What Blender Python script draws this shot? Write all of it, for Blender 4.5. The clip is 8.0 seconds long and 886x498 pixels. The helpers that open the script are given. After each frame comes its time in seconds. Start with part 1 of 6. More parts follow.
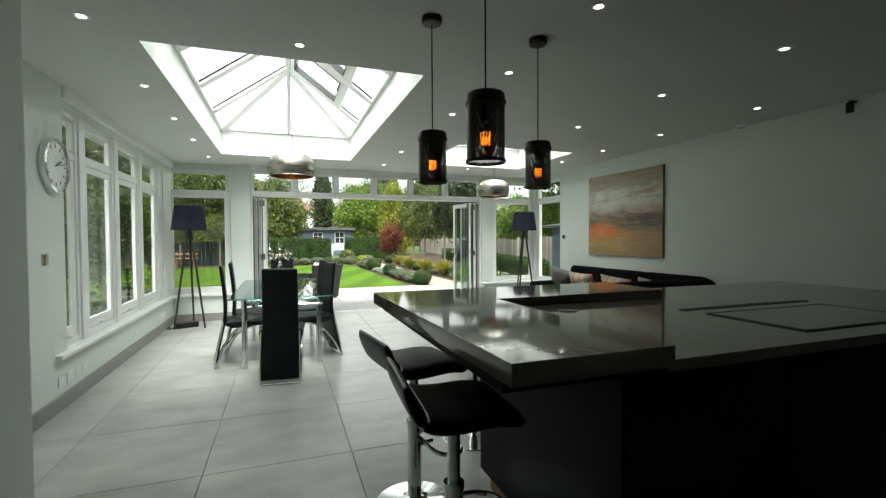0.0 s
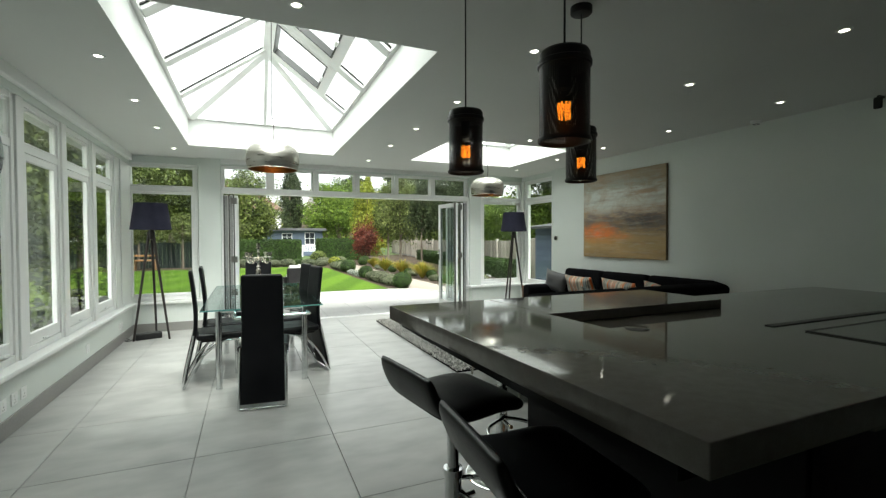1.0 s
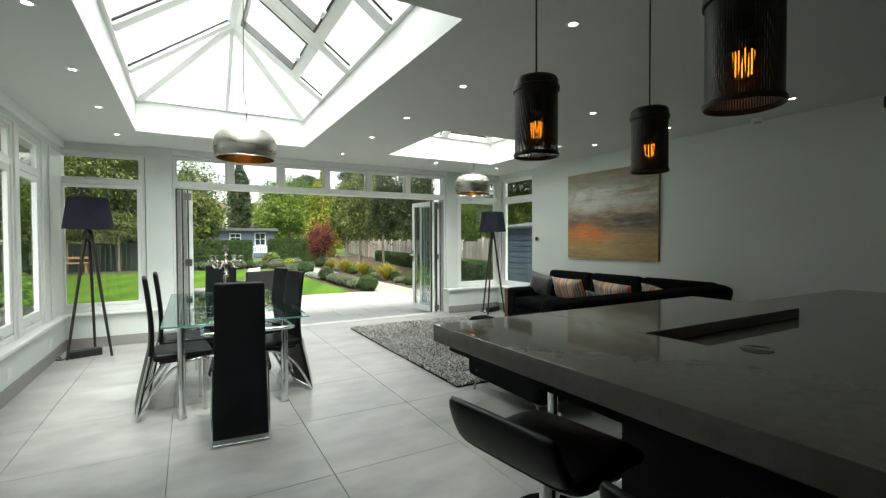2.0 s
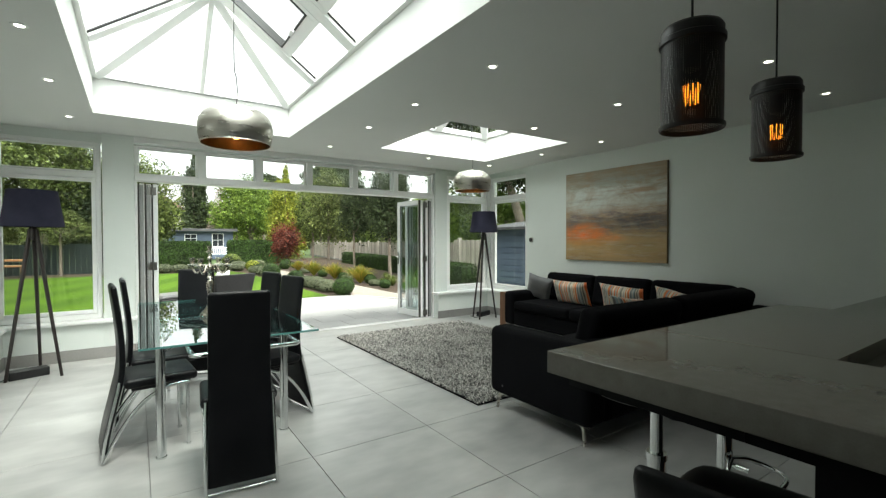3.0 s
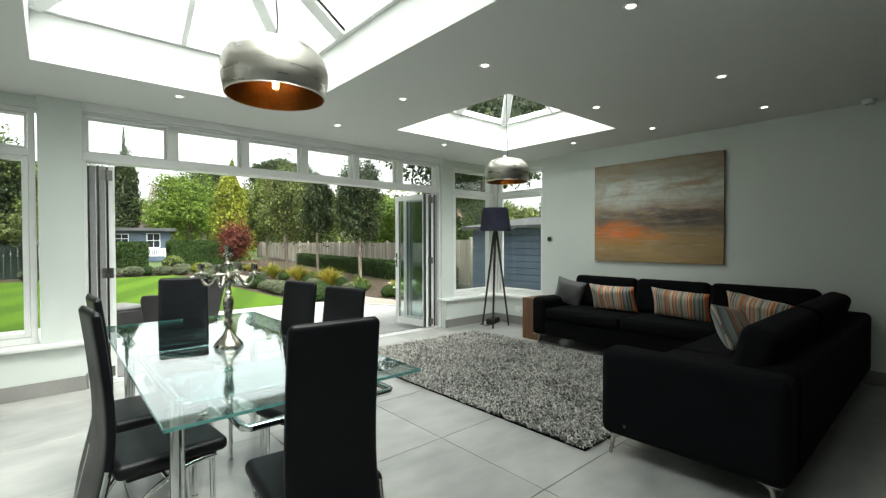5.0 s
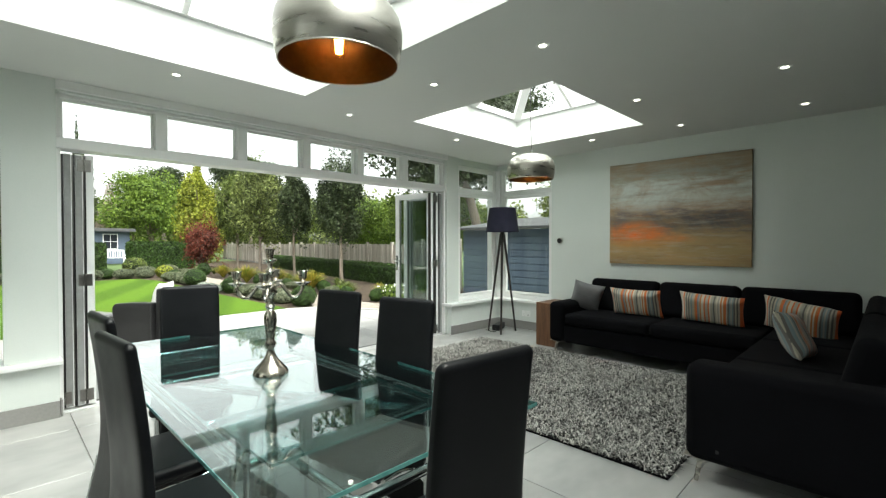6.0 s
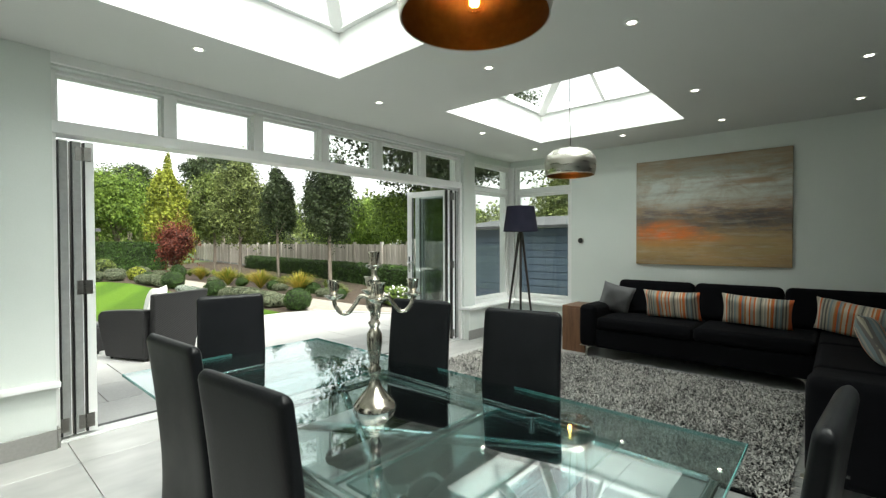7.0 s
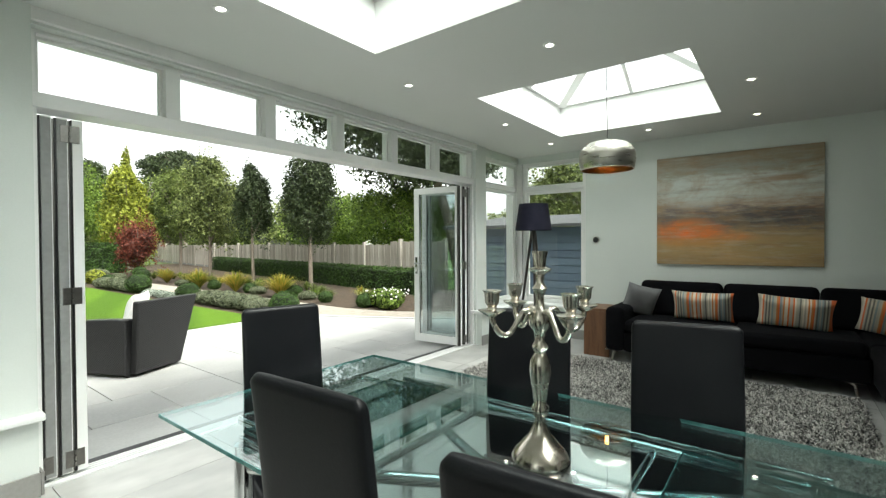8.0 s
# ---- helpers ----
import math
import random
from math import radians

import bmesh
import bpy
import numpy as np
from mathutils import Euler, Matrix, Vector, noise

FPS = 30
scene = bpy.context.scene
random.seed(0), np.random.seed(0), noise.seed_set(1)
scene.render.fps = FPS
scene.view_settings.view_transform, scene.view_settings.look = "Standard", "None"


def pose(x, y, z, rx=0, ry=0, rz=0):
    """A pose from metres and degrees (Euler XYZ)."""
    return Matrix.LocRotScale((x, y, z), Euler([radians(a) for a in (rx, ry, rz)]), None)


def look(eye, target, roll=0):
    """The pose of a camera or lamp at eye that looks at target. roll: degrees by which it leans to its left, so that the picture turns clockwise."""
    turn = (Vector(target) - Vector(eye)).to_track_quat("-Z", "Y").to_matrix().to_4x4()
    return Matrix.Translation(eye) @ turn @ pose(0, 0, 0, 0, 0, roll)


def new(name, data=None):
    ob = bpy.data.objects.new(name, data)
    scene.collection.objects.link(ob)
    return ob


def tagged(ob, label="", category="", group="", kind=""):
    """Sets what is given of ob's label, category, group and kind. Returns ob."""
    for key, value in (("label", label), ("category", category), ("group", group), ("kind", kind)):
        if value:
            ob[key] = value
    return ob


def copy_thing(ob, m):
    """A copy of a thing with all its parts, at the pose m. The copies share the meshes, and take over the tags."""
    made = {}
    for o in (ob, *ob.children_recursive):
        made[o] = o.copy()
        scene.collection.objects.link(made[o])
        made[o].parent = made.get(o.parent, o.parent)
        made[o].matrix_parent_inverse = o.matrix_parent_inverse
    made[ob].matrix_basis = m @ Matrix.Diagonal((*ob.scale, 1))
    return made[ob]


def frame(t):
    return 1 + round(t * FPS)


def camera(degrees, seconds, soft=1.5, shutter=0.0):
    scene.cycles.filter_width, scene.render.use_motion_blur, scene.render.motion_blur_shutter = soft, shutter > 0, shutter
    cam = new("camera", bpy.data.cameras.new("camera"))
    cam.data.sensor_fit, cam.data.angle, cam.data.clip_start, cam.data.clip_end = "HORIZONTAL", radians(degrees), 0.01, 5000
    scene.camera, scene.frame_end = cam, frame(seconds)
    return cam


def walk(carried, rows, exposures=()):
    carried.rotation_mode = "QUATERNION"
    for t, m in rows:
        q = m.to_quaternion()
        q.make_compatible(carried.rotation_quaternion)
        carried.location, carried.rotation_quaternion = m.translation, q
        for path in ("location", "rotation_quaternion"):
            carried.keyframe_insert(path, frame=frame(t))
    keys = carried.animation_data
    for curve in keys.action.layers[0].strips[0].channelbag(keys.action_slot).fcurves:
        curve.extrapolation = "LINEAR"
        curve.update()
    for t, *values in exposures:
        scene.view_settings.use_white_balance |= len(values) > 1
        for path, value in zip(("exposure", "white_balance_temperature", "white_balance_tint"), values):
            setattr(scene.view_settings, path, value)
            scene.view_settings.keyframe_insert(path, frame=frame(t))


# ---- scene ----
cam = camera(89.2, 8.0, 1.3)
PATH = [
    (0, (0.044, 0.454, 1.324), (0.715, 2.338, 1.275), -0.3),
    (0.5, (-0.004, 0.726, 1.324), (0.717, 2.591, 1.277), -0.2),
    (1, (-0.085, 0.989, 1.329), (0.710, 2.823, 1.284), -0.2),
    (1.5, (-0.170, 1.280, 1.329), (0.712, 3.075, 1.285), -0.2),
    (2, (-0.273, 1.582, 1.331), (0.710, 3.323, 1.288), -0.2),
    (3.5, (-0.506, 2.525, 1.312), (0.678, 4.137, 1.279), -0.2),
    (4, (-0.556, 2.850, 1.300), (0.681, 4.422, 1.269), -0.4),
    (4.5, (-0.618, 3.168, 1.305), (0.649, 4.715, 1.270), -0.3),
    (6, (-0.815, 4.145, 1.316), (0.603, 5.554, 1.286), -0.1),
    (6.5, (-0.889, 4.469, 1.316), (0.559, 5.848, 1.285), -0.2),
    (7, (-0.966, 4.816, 1.321), (0.533, 6.140, 1.290), -0.2),
    (7.5, (-1.000, 5.158, 1.303), (0.553, 6.418, 1.275), -0.2),
    (8, (-1.033, 5.497, 1.313), (0.558, 6.708, 1.283), -0.3),
]
walk(cam, [(t, look(eye, target, roll)) for t, eye, target, roll in PATH], [(0.0, 1.73, 6560, 2), (8.0, 1.73, 6560, 2)])

# ---- light ----
world = bpy.data.worlds.new("sky")
scene.world = world
world.use_nodes = True
wn = world.node_tree.nodes
sky = wn.new("ShaderNodeTexSky")
sky.sky_type = "NISHITA"
sky.sun_disc = False
sky.sun_elevation, sky.sun_rotation = radians(48), radians(200)
sky.dust_density, sky.air_density, sky.ozone_density = 4.0, 1.0, 0.6
haze = wn.new("ShaderNodeHueSaturation")
haze.inputs["Saturation"].default_value = 0.05
world.node_tree.links.new(sky.outputs[0], haze.inputs["Color"])
world.node_tree.links.new(haze.outputs[0], wn["Background"].inputs[0])
wn["Background"].inputs[1].default_value = 0.15

sun = new("sun", bpy.data.lights.new("sun", "SUN"))
sun.data.energy, sun.data.angle, sun.data.color = 1.6, radians(20), (1.0, 0.97, 0.92)
sun.matrix_world = look((0, 0, 30), (-6, 14, 0))


def sky_fill(name, x0, x1, y0, y1, z, watts):
    """An added fill lamp over a roof lantern, as wide as its opening, to brighten the room."""
    lamp = new(name, bpy.data.lights.new(name, "AREA"))
    lamp.data.shape, lamp.data.size, lamp.data.size_y = "RECTANGLE", x1 - x0, y1 - y0
    lamp.data.energy, lamp.data.color = watts, (0.96, 1.0, 0.98)
    lamp.matrix_world = pose((x0 + x1) / 2, (y0 + y1) / 2, z)


# added fill on top of the sky, to lift the interior
sky_fill("lantern_fill", -0.70, 0.99, 3.80, 7.56, 3.95, 46)
sky_fill("small_lantern_fill", 2.32, 3.95, 6.07, 7.53, 3.75, 32)


# ---- building helpers ----
def mesh_from(name, bm, material, smooth=40):
    me = bpy.data.meshes.new(name)
    bm.normal_update()
    bm.to_mesh(me)
    bm.free()
    if material:
        me.materials.append(material)
    if smooth:
        soften(me, math.cos(radians(smooth + 12)))
    return me


def soften(me, limit):
    """Smooth shading in which the large faces keep their own direction and only the bevels turn."""
    me.polygons.foreach_set("use_smooth", [True] * len(me.polygons))
    nf, nl = len(me.polygons), len(me.loops)
    fn, fa = np.empty(nf * 3), np.empty(nf)
    me.polygons.foreach_get("normal", fn)
    me.polygons.foreach_get("area", fa)
    fn = fn.reshape(-1, 3)
    lv = np.empty(nl, np.int32)
    me.loops.foreach_get("vertex_index", lv)
    cnt = np.empty(nf, np.int32)
    me.polygons.foreach_get("loop_total", cnt)
    lf = np.repeat(np.arange(nf), cnt)
    at = [[] for _ in range(len(me.vertices))]
    for v, f in zip(lv.tolist(), lf.tolist()):
        at[v].append(f)
    out = np.empty((nl, 3))
    for i in range(nl):
        f = lf[i]
        own = fn[f]
        near = at[lv[i]]
        n = fn[near]
        w = fa[near] * (n @ own > limit)
        s = w @ n
        k = math.sqrt(s @ s)
        out[i] = s / k if k > 1e-12 else own
    me.normals_split_custom_set(out.tolist())


def part(name, bm, material, parent=None, label="", smooth=40):
    ob = new(name, mesh_from(name, bm, material, smooth))
    ob.parent = parent
    return tagged(ob, label)


def share(name, me, parent, m):
    ob = new(name, me)
    ob.parent = parent
    ob.matrix_basis = m
    return ob


def thing(name, label, category, m=None, group="", kind=""):
    ob = new(name)
    ob.empty_display_size = 0.1
    ob.matrix_basis = m or Matrix()
    return tagged(ob, label, category, group, kind)


def structure(name, bm, material, label="", smooth=0):
    return tagged(part(name, bm, material, None, label, smooth), kind="structure")


def box(bm, x0, x1, y0, y1, z0, z1, bevel=0.0, seg=2, m=None):
    c = ((x0 + x1) / 2, (y0 + y1) / 2, (z0 + z1) / 2)
    made = bmesh.ops.create_cube(bm, size=1, matrix=Matrix.Translation(c) @ Matrix.Diagonal((x1 - x0, y1 - y0, z1 - z0, 1)))
    verts = made["verts"]
    if bevel:
        edges = list({e for v in verts for e in v.link_edges})
        out = bmesh.ops.bevel(bm, geom=edges, offset=bevel, segments=seg, affect="EDGES", profile=0.5)
        verts = list({v for f in out["faces"] for v in f.verts} | {v for v in verts if v.is_valid})
    if m is not None:
        bmesh.ops.transform(bm, matrix=m, verts=verts)
    return bm


def boxed(*args, **kw):
    return box(bmesh.new(), *args, **kw)


def rod(bm, p0, p1, r0, r1=None, seg=12):
    p0, p1 = Vector(p0), Vector(p1)
    d = p1 - p0
    m = Matrix.Translation((p0 + p1) / 2) @ d.to_track_quat("Z", "Y").to_matrix().to_4x4()
    bmesh.ops.create_cone(bm, cap_ends=True, segments=seg, radius1=r0, radius2=r0 if r1 is None else r1, depth=d.length, matrix=m)
    return bm


def rodded(*args, **kw):
    return rod(bmesh.new(), *args, **kw)


def tube(bm, pts, r, seg=8, closed=False):
    pts = [Vector(p) for p in pts]
    n = len(pts)
    rings = []
    up = None
    for i, p in enumerate(pts):
        a = pts[i - 1] if (i or closed) else p
        b = pts[(i + 1) % n] if (i < n - 1 or closed) else p
        d = (b - a).normalized()
        if up is None:
            up = d.orthogonal().normalized()
        up = (up - d * up.dot(d)).normalized()
        side = d.cross(up)
        rr = r[i] if isinstance(r, (list, tuple)) else r
        rings.append([bm.verts.new(p + rr * (math.cos(2 * math.pi * k / seg) * up + math.sin(2 * math.pi * k / seg) * side)) for k in range(seg)])
    for i in range(n if closed else n - 1):
        a, b = rings[i], rings[(i + 1) % n]
        for k in range(seg):
            bm.faces.new((a[k], a[(k + 1) % seg], b[(k + 1) % seg], b[k]))
    if not closed:
        bm.faces.new(rings[0][::-1])
        bm.faces.new(rings[-1])
    return bm


def smooth_path(pts, steps=6):
    pts = [Vector(p) for p in pts]
    out = []
    for i in range(len(pts) - 1):
        p0, p1, p2, p3 = pts[max(i - 1, 0)], pts[i], pts[i + 1], pts[min(i + 2, len(pts) - 1)]
        for k in range(steps):
            t = k / steps
            out.append(0.5 * (2 * p1 + (p2 - p0) * t + (2 * p0 - 5 * p1 + 4 * p2 - p3) * t * t + (3 * p1 - p0 - 3 * p2 + p3) * t ** 3))
    return out + [pts[-1]]


def lathe(bm, profile, seg=32, x=0, y=0):
    rings = []
    for r, z in profile:
        if r < 1e-5:
            rings.append([bm.verts.new((x, y, z))])
        else:
            rings.append([bm.verts.new((x + r * math.cos(2 * math.pi * k / seg), y + r * math.sin(2 * math.pi * k / seg), z)) for k in range(seg)])
    for a, b in zip(rings, rings[1:]):
        for k in range(seg):
            j = (k + 1) % seg
            if len(a) == 1 and len(b) == 1:
                continue
            if len(a) == 1:
                bm.faces.new((a[0], b[k], b[j]))
            elif len(b) == 1:
                bm.faces.new((a[k], a[j], b[0]))
            else:
                bm.faces.new((a[k], a[j], b[j], b[k]))
    bmesh.ops.recalc_face_normals(bm, faces=bm.faces)
    return bm


def cushion(w, h, t, seed=0, puff=1.0, n=14):
    """A stuffed cushion in the xz plane, thickness along y, standing on z = 0."""
    bm = bmesh.new()
    rnd = random.Random(seed)
    ph = [rnd.uniform(0, 6.3) for _ in range(4)]
    sides = []
    for s in (-1, 1):
        g = []
        for i in range(n + 1):
            row = []
            for j in range(n + 1):
                u, v = 2 * i / n - 1, 2 * j / n - 1
                f = max(0.0, (1 - u ** 4) * (1 - v ** 4)) ** 0.5
                pinch = 1 - 0.06 * (abs(u) ** 2) * (1 - abs(v) ** 2)
                x = u * w / 2 * (1 - 0.05 * (1 - u * u) * v * v) * pinch
                z = h / 2 + v * h / 2 * (1 - 0.09 * (1 - u * u))
                y = s * (t / 2 * f ** puff + 0.004) + 0.006 * math.sin(5 * u + ph[0]) * math.sin(4 * v + ph[1]) * f
                row.append(bm.verts.new((x, y, z)))
            g.append(row)
        sides.append(g)
        for i in range(n):
            for j in range(n):
                q = (g[i][j], g[i + 1][j], g[i + 1][j + 1], g[i][j + 1])
                bm.faces.new(q if s < 0 else q[::-1])
    a, b = sides
    rim = [(i, 0) for i in range(n)] + [(n, j) for j in range(n)] + [(i, n) for i in range(n, 0, -1)] + [(0, j) for j in range(n, 0, -1)]
    for (i, j), (k, l) in zip(rim, rim[1:] + rim[:1]):
        bm.faces.new((a[i][j], b[i][j], b[k][l], a[k][l]))
    bmesh.ops.recalc_face_normals(bm, faces=bm.faces)
    return bm


def leaf_mesh(name, centres, size, material, flat=0.0, aspect=0.55, seed=1, normals=None, droop=0.0):
    """Many small leaves, each a folded pair of triangles, at the given centres."""
    rng = np.random.default_rng(seed)
    c = np.asarray(centres, float)
    n = len(c)
    nrm = rng.normal(size=(n, 3))
    if normals is not None:
        nrm = nrm * 0.7 + normals
    nrm[:, 2] += flat
    nrm /= np.linalg.norm(nrm, axis=1, keepdims=True)
    a = rng.normal(size=(n, 3))
    a[:, 2] -= droop
    a -= nrm * (a * nrm).sum(1, keepdims=True)
    a /= np.linalg.norm(a, axis=1, keepdims=True) + 1e-9
    b = np.cross(nrm, a)
    s = size * rng.uniform(0.6, 1.4, (n, 1))
    tip, tail = c + a * s, c - a * s
    l, r = c + b * s * aspect + nrm * s * 0.2, c - b * s * aspect + nrm * s * 0.2
    v = np.stack([tail, l, tip, r], 1).reshape(-1, 3)
    k = np.arange(n)[:, None] * 4
    f = np.concatenate([k + [0, 2, 1], k + [0, 3, 2]], 1).reshape(-1, 3)
    me = bpy.data.meshes.new(name)
    me.vertices.add(len(v))
    me.vertices.foreach_set("co", v.ravel())
    me.loops.add(f.size)
    me.loops.foreach_set("vertex_index", f.ravel().astype(np.int32))
    me.polygons.add(len(f))
    me.polygons.foreach_set("loop_start", np.arange(0, f.size, 3, dtype=np.int32))
    me.update(calc_edges=True)
    me.materials.append(material)
    return me


# ---- materials ----
def nodes_of(name):
    m = bpy.data.materials.new(name)
    m.use_nodes = True
    nt = m.node_tree
    return m, nt, nt.nodes["Principled BSDF"]


def link(nt, a, b):
    nt.links.new(a, b)


def surface(name, col, col2=None, rough=0.5, metal=0.0, scale=3.0, fine=40.0, bump=0.1, depth=0.002, stretch=(1, 1, 1), rvar=0.12, spec=0.5, coat=0.0, sheen=0.0, per_object=0.0, per_island=0.0, space="Object", mix=(0.35, 0.65), detail=(6, 4)):
    """A surface whose colour wanders between col and col2 at two scales, with fine relief."""
    m, nt, p = nodes_of(name)
    N = nt.nodes.new
    tc = N("ShaderNodeTexCoord")
    src = tc.outputs["Object"]
    if space == "World":
        src = N("ShaderNodeNewGeometry").outputs["Position"]
    mp = N("ShaderNodeMapping")
    mp.inputs["Scale"].default_value = stretch
    link(nt, src, mp.inputs["Vector"])
    n1, n2 = N("ShaderNodeTexNoise"), N("ShaderNodeTexNoise")
    n1.inputs["Scale"].default_value, n1.inputs["Detail"].default_value = scale, detail[0]
    n2.inputs["Scale"].default_value, n2.inputs["Detail"].default_value = fine, detail[1]
    link(nt, mp.outputs[0], n1.inputs["Vector"])
    link(nt, mp.outputs[0], n2.inputs["Vector"])
    add = N("ShaderNodeMath")
    add.operation = "MULTIPLY_ADD"
    link(nt, n2.outputs[0], add.inputs[0])
    add.inputs[1].default_value = 0.35
    sc = N("ShaderNodeMath")
    sc.operation = "MULTIPLY_ADD"
    link(nt, n1.outputs[0], sc.inputs[0])
    sc.inputs[1].default_value, sc.inputs[2].default_value = 0.65, 0.0
    link(nt, sc.outputs[0], add.inputs[2])
    fac = add.outputs[0]
    for on, kind in ((per_object, "o"), (per_island, "i")):
        if on:
            rnd = N("ShaderNodeObjectInfo").outputs["Random"] if kind == "o" else N("ShaderNodeNewGeometry").outputs["Random Per Island"]
            ma = N("ShaderNodeMath")
            ma.operation = "MULTIPLY_ADD"
            link(nt, rnd, ma.inputs[0])
            ma.inputs[1].default_value = on
            sub = N("ShaderNodeMath")
            sub.operation = "SUBTRACT"
            link(nt, fac, sub.inputs[0])
            sub.inputs[1].default_value = on / 2
            link(nt, sub.outputs[0], ma.inputs[2])
            fac = ma.outputs[0]
    ramp = N("ShaderNodeValToRGB")
    ramp.color_ramp.elements[0].position, ramp.color_ramp.elements[1].position = mix
    ramp.color_ramp.elements[0].color = (*col, 1)
    ramp.color_ramp.elements[1].color = (*(col2 or tuple(min(1, c * 1.15) for c in col)), 1)
    link(nt, fac, ramp.inputs[0])
    link(nt, ramp.outputs[0], p.inputs["Base Color"])
    rr = N("ShaderNodeMapRange")
    link(nt, n1.outputs[0], rr.inputs[0])
    rr.inputs[1].default_value, rr.inputs[2].default_value = 0.3, 0.7
    rr.inputs[3].default_value, rr.inputs[4].default_value = max(0.02, rough - rvar / 2), min(1, rough + rvar / 2)
    link(nt, rr.outputs[0], p.inputs["Roughness"])
    if bump:
        bp = N("ShaderNodeBump")
        bp.inputs["Strength"].default_value, bp.inputs["Distance"].default_value = bump, depth
        link(nt, n2.outputs[0], bp.inputs["Height"])
        link(nt, bp.outputs[0], p.inputs["Normal"])
    p.inputs["Metallic"].default_value = metal
    p.inputs["Specular IOR Level"].default_value = spec
    p.inputs["Coat Weight"].default_value = coat
    p.inputs["Sheen Weight"].default_value = sheen
    return m


def clear_glass(name, tint, ior=1.5, rough=0.0):
    """A pane: light goes straight through, with the gloss of its surface."""
    m = bpy.data.materials.new(name)
    m.use_nodes = True
    nt = m.node_tree
    nt.nodes.remove(nt.nodes["Principled BSDF"])
    tr, gl, lw, pw, fr, mx = (nt.nodes.new(k) for k in ("ShaderNodeBsdfTransparent", "ShaderNodeBsdfGlossy", "ShaderNodeLayerWeight", "ShaderNodeMath", "ShaderNodeMath", "ShaderNodeMixShader"))
    tr.inputs[0].default_value = (*tint, 1)
    gl.inputs["Roughness"].default_value = rough
    f0 = ((ior - 1) / (ior + 1)) ** 2
    lw.inputs["Blend"].default_value = 0.5
    pw.operation, fr.operation = "POWER", "MULTIPLY_ADD"
    link(nt, lw.outputs["Facing"], pw.inputs[0])
    pw.inputs[1].default_value = 5.0
    link(nt, pw.outputs[0], fr.inputs[0])
    fr.inputs[1].default_value, fr.inputs[2].default_value = 1 - f0, f0
    link(nt, fr.outputs[0], mx.inputs[0])
    link(nt, tr.outputs[0], mx.inputs[1])
    link(nt, gl.outputs[0], mx.inputs[2])
    link(nt, mx.outputs[0], nt.nodes["Material Output"].inputs[0])
    return m


def glow(name, col, strength):
    m, nt, p = nodes_of(name)
    p.inputs["Base Color"].default_value = (*col, 1)
    p.inputs["Emission Color"].default_value = (*col, 1)
    p.inputs["Emission Strength"].default_value = strength
    return m


def leafy(name, col, col2, trans=0.26):
    m = surface(name, col, col2, rough=0.55, scale=1.2, fine=9, bump=0, per_island=0.5, spec=0.3, mix=(0.25, 0.75), space="World")
    nt = m.node_tree
    p = nt.nodes["Principled BSDF"]
    tl, mx = nt.nodes.new("ShaderNodeBsdfTranslucent"), nt.nodes.new("ShaderNodeMixShader")
    link(nt, p.inputs["Base Color"].links[0].from_socket, tl.inputs[0])
    mx.inputs[0].default_value = trans
    link(nt, p.outputs[0], mx.inputs[1])
    link(nt, tl.outputs[0], mx.inputs[2])
    link(nt, mx.outputs[0], nt.nodes["Material Output"].inputs[0])
    return m


wall_paint = surface("wall_paint", (0.66, 0.70, 0.67), (0.71, 0.745, 0.715), rough=0.75, scale=1.2, fine=180, bump=0.05, depth=0.001, spec=0.3)
ceiling_paint = surface("ceiling_paint", (0.66, 0.67, 0.65), (0.70, 0.71, 0.69), rough=0.85, scale=0.8, fine=160, bump=0.04, depth=0.001, spec=0.2)
trim_paint = surface("trim_paint", (0.80, 0.81, 0.80), (0.84, 0.84, 0.83), rough=0.38, scale=2, fine=90, bump=0.03, depth=0.001)
grey_skirting = surface("grey_skirting", (0.23, 0.225, 0.215), (0.30, 0.29, 0.28), rough=0.45, scale=2.5, fine=60, bump=0.05)
porcelain_tile = surface("porcelain_tile", (0.27, 0.27, 0.265), (0.485, 0.485, 0.47), rough=0.30, scale=0.8, fine=3.2, bump=0.0, stretch=(1, 1.8, 1), per_object=0.10, space="World", rvar=0.05, mix=(0.30, 0.70), detail=(4, 3))
grout = surface("grout", (0.25, 0.25, 0.24), rough=0.9, scale=6)
patio_stone = surface("patio_stone", (0.37, 0.37, 0.365), (0.47, 0.47, 0.46), rough=0.6, scale=2, fine=50, bump=0.08, per_object=0.15, space="World")
patio_joint = surface("patio_joint", (0.20, 0.20, 0.19), rough=0.9)
worktop_quartz = surface("worktop_quartz", (0.132, 0.120, 0.104), (0.160, 0.147, 0.130), rough=0.06, scale=30, fine=260, bump=0.0, rvar=0.0, spec=0.5)
cabinet_black = surface("cabinet_black", (0.004, 0.004, 0.005), (0.006, 0.006, 0.007), rough=0.5, scale=3, bump=0.0, spec=0.10)
walnut = surface("walnut", (0.10, 0.045, 0.022), (0.20, 0.095, 0.045), rough=0.42, scale=3, fine=30, bump=0.12, stretch=(8, 8, 0.7))
oak = surface("oak", (0.26, 0.13, 0.055), (0.40, 0.22, 0.10), rough=0.4, scale=3, fine=30, bump=0.12, stretch=(8, 8, 0.7))
black_glass = surface("black_glass", (0.10, 0.10, 0.095), rough=0.06, bump=0, scale=3, rvar=0.02)
black_trim = surface("black_trim", (0.01, 0.01, 0.01), rough=0.35, bump=0)
black_leather = surface("black_leather", (0.0045, 0.005, 0.006), (0.008, 0.0085, 0.010), rough=0.36, scale=6, fine=260, bump=0.22, depth=0.0015, spec=0.17)
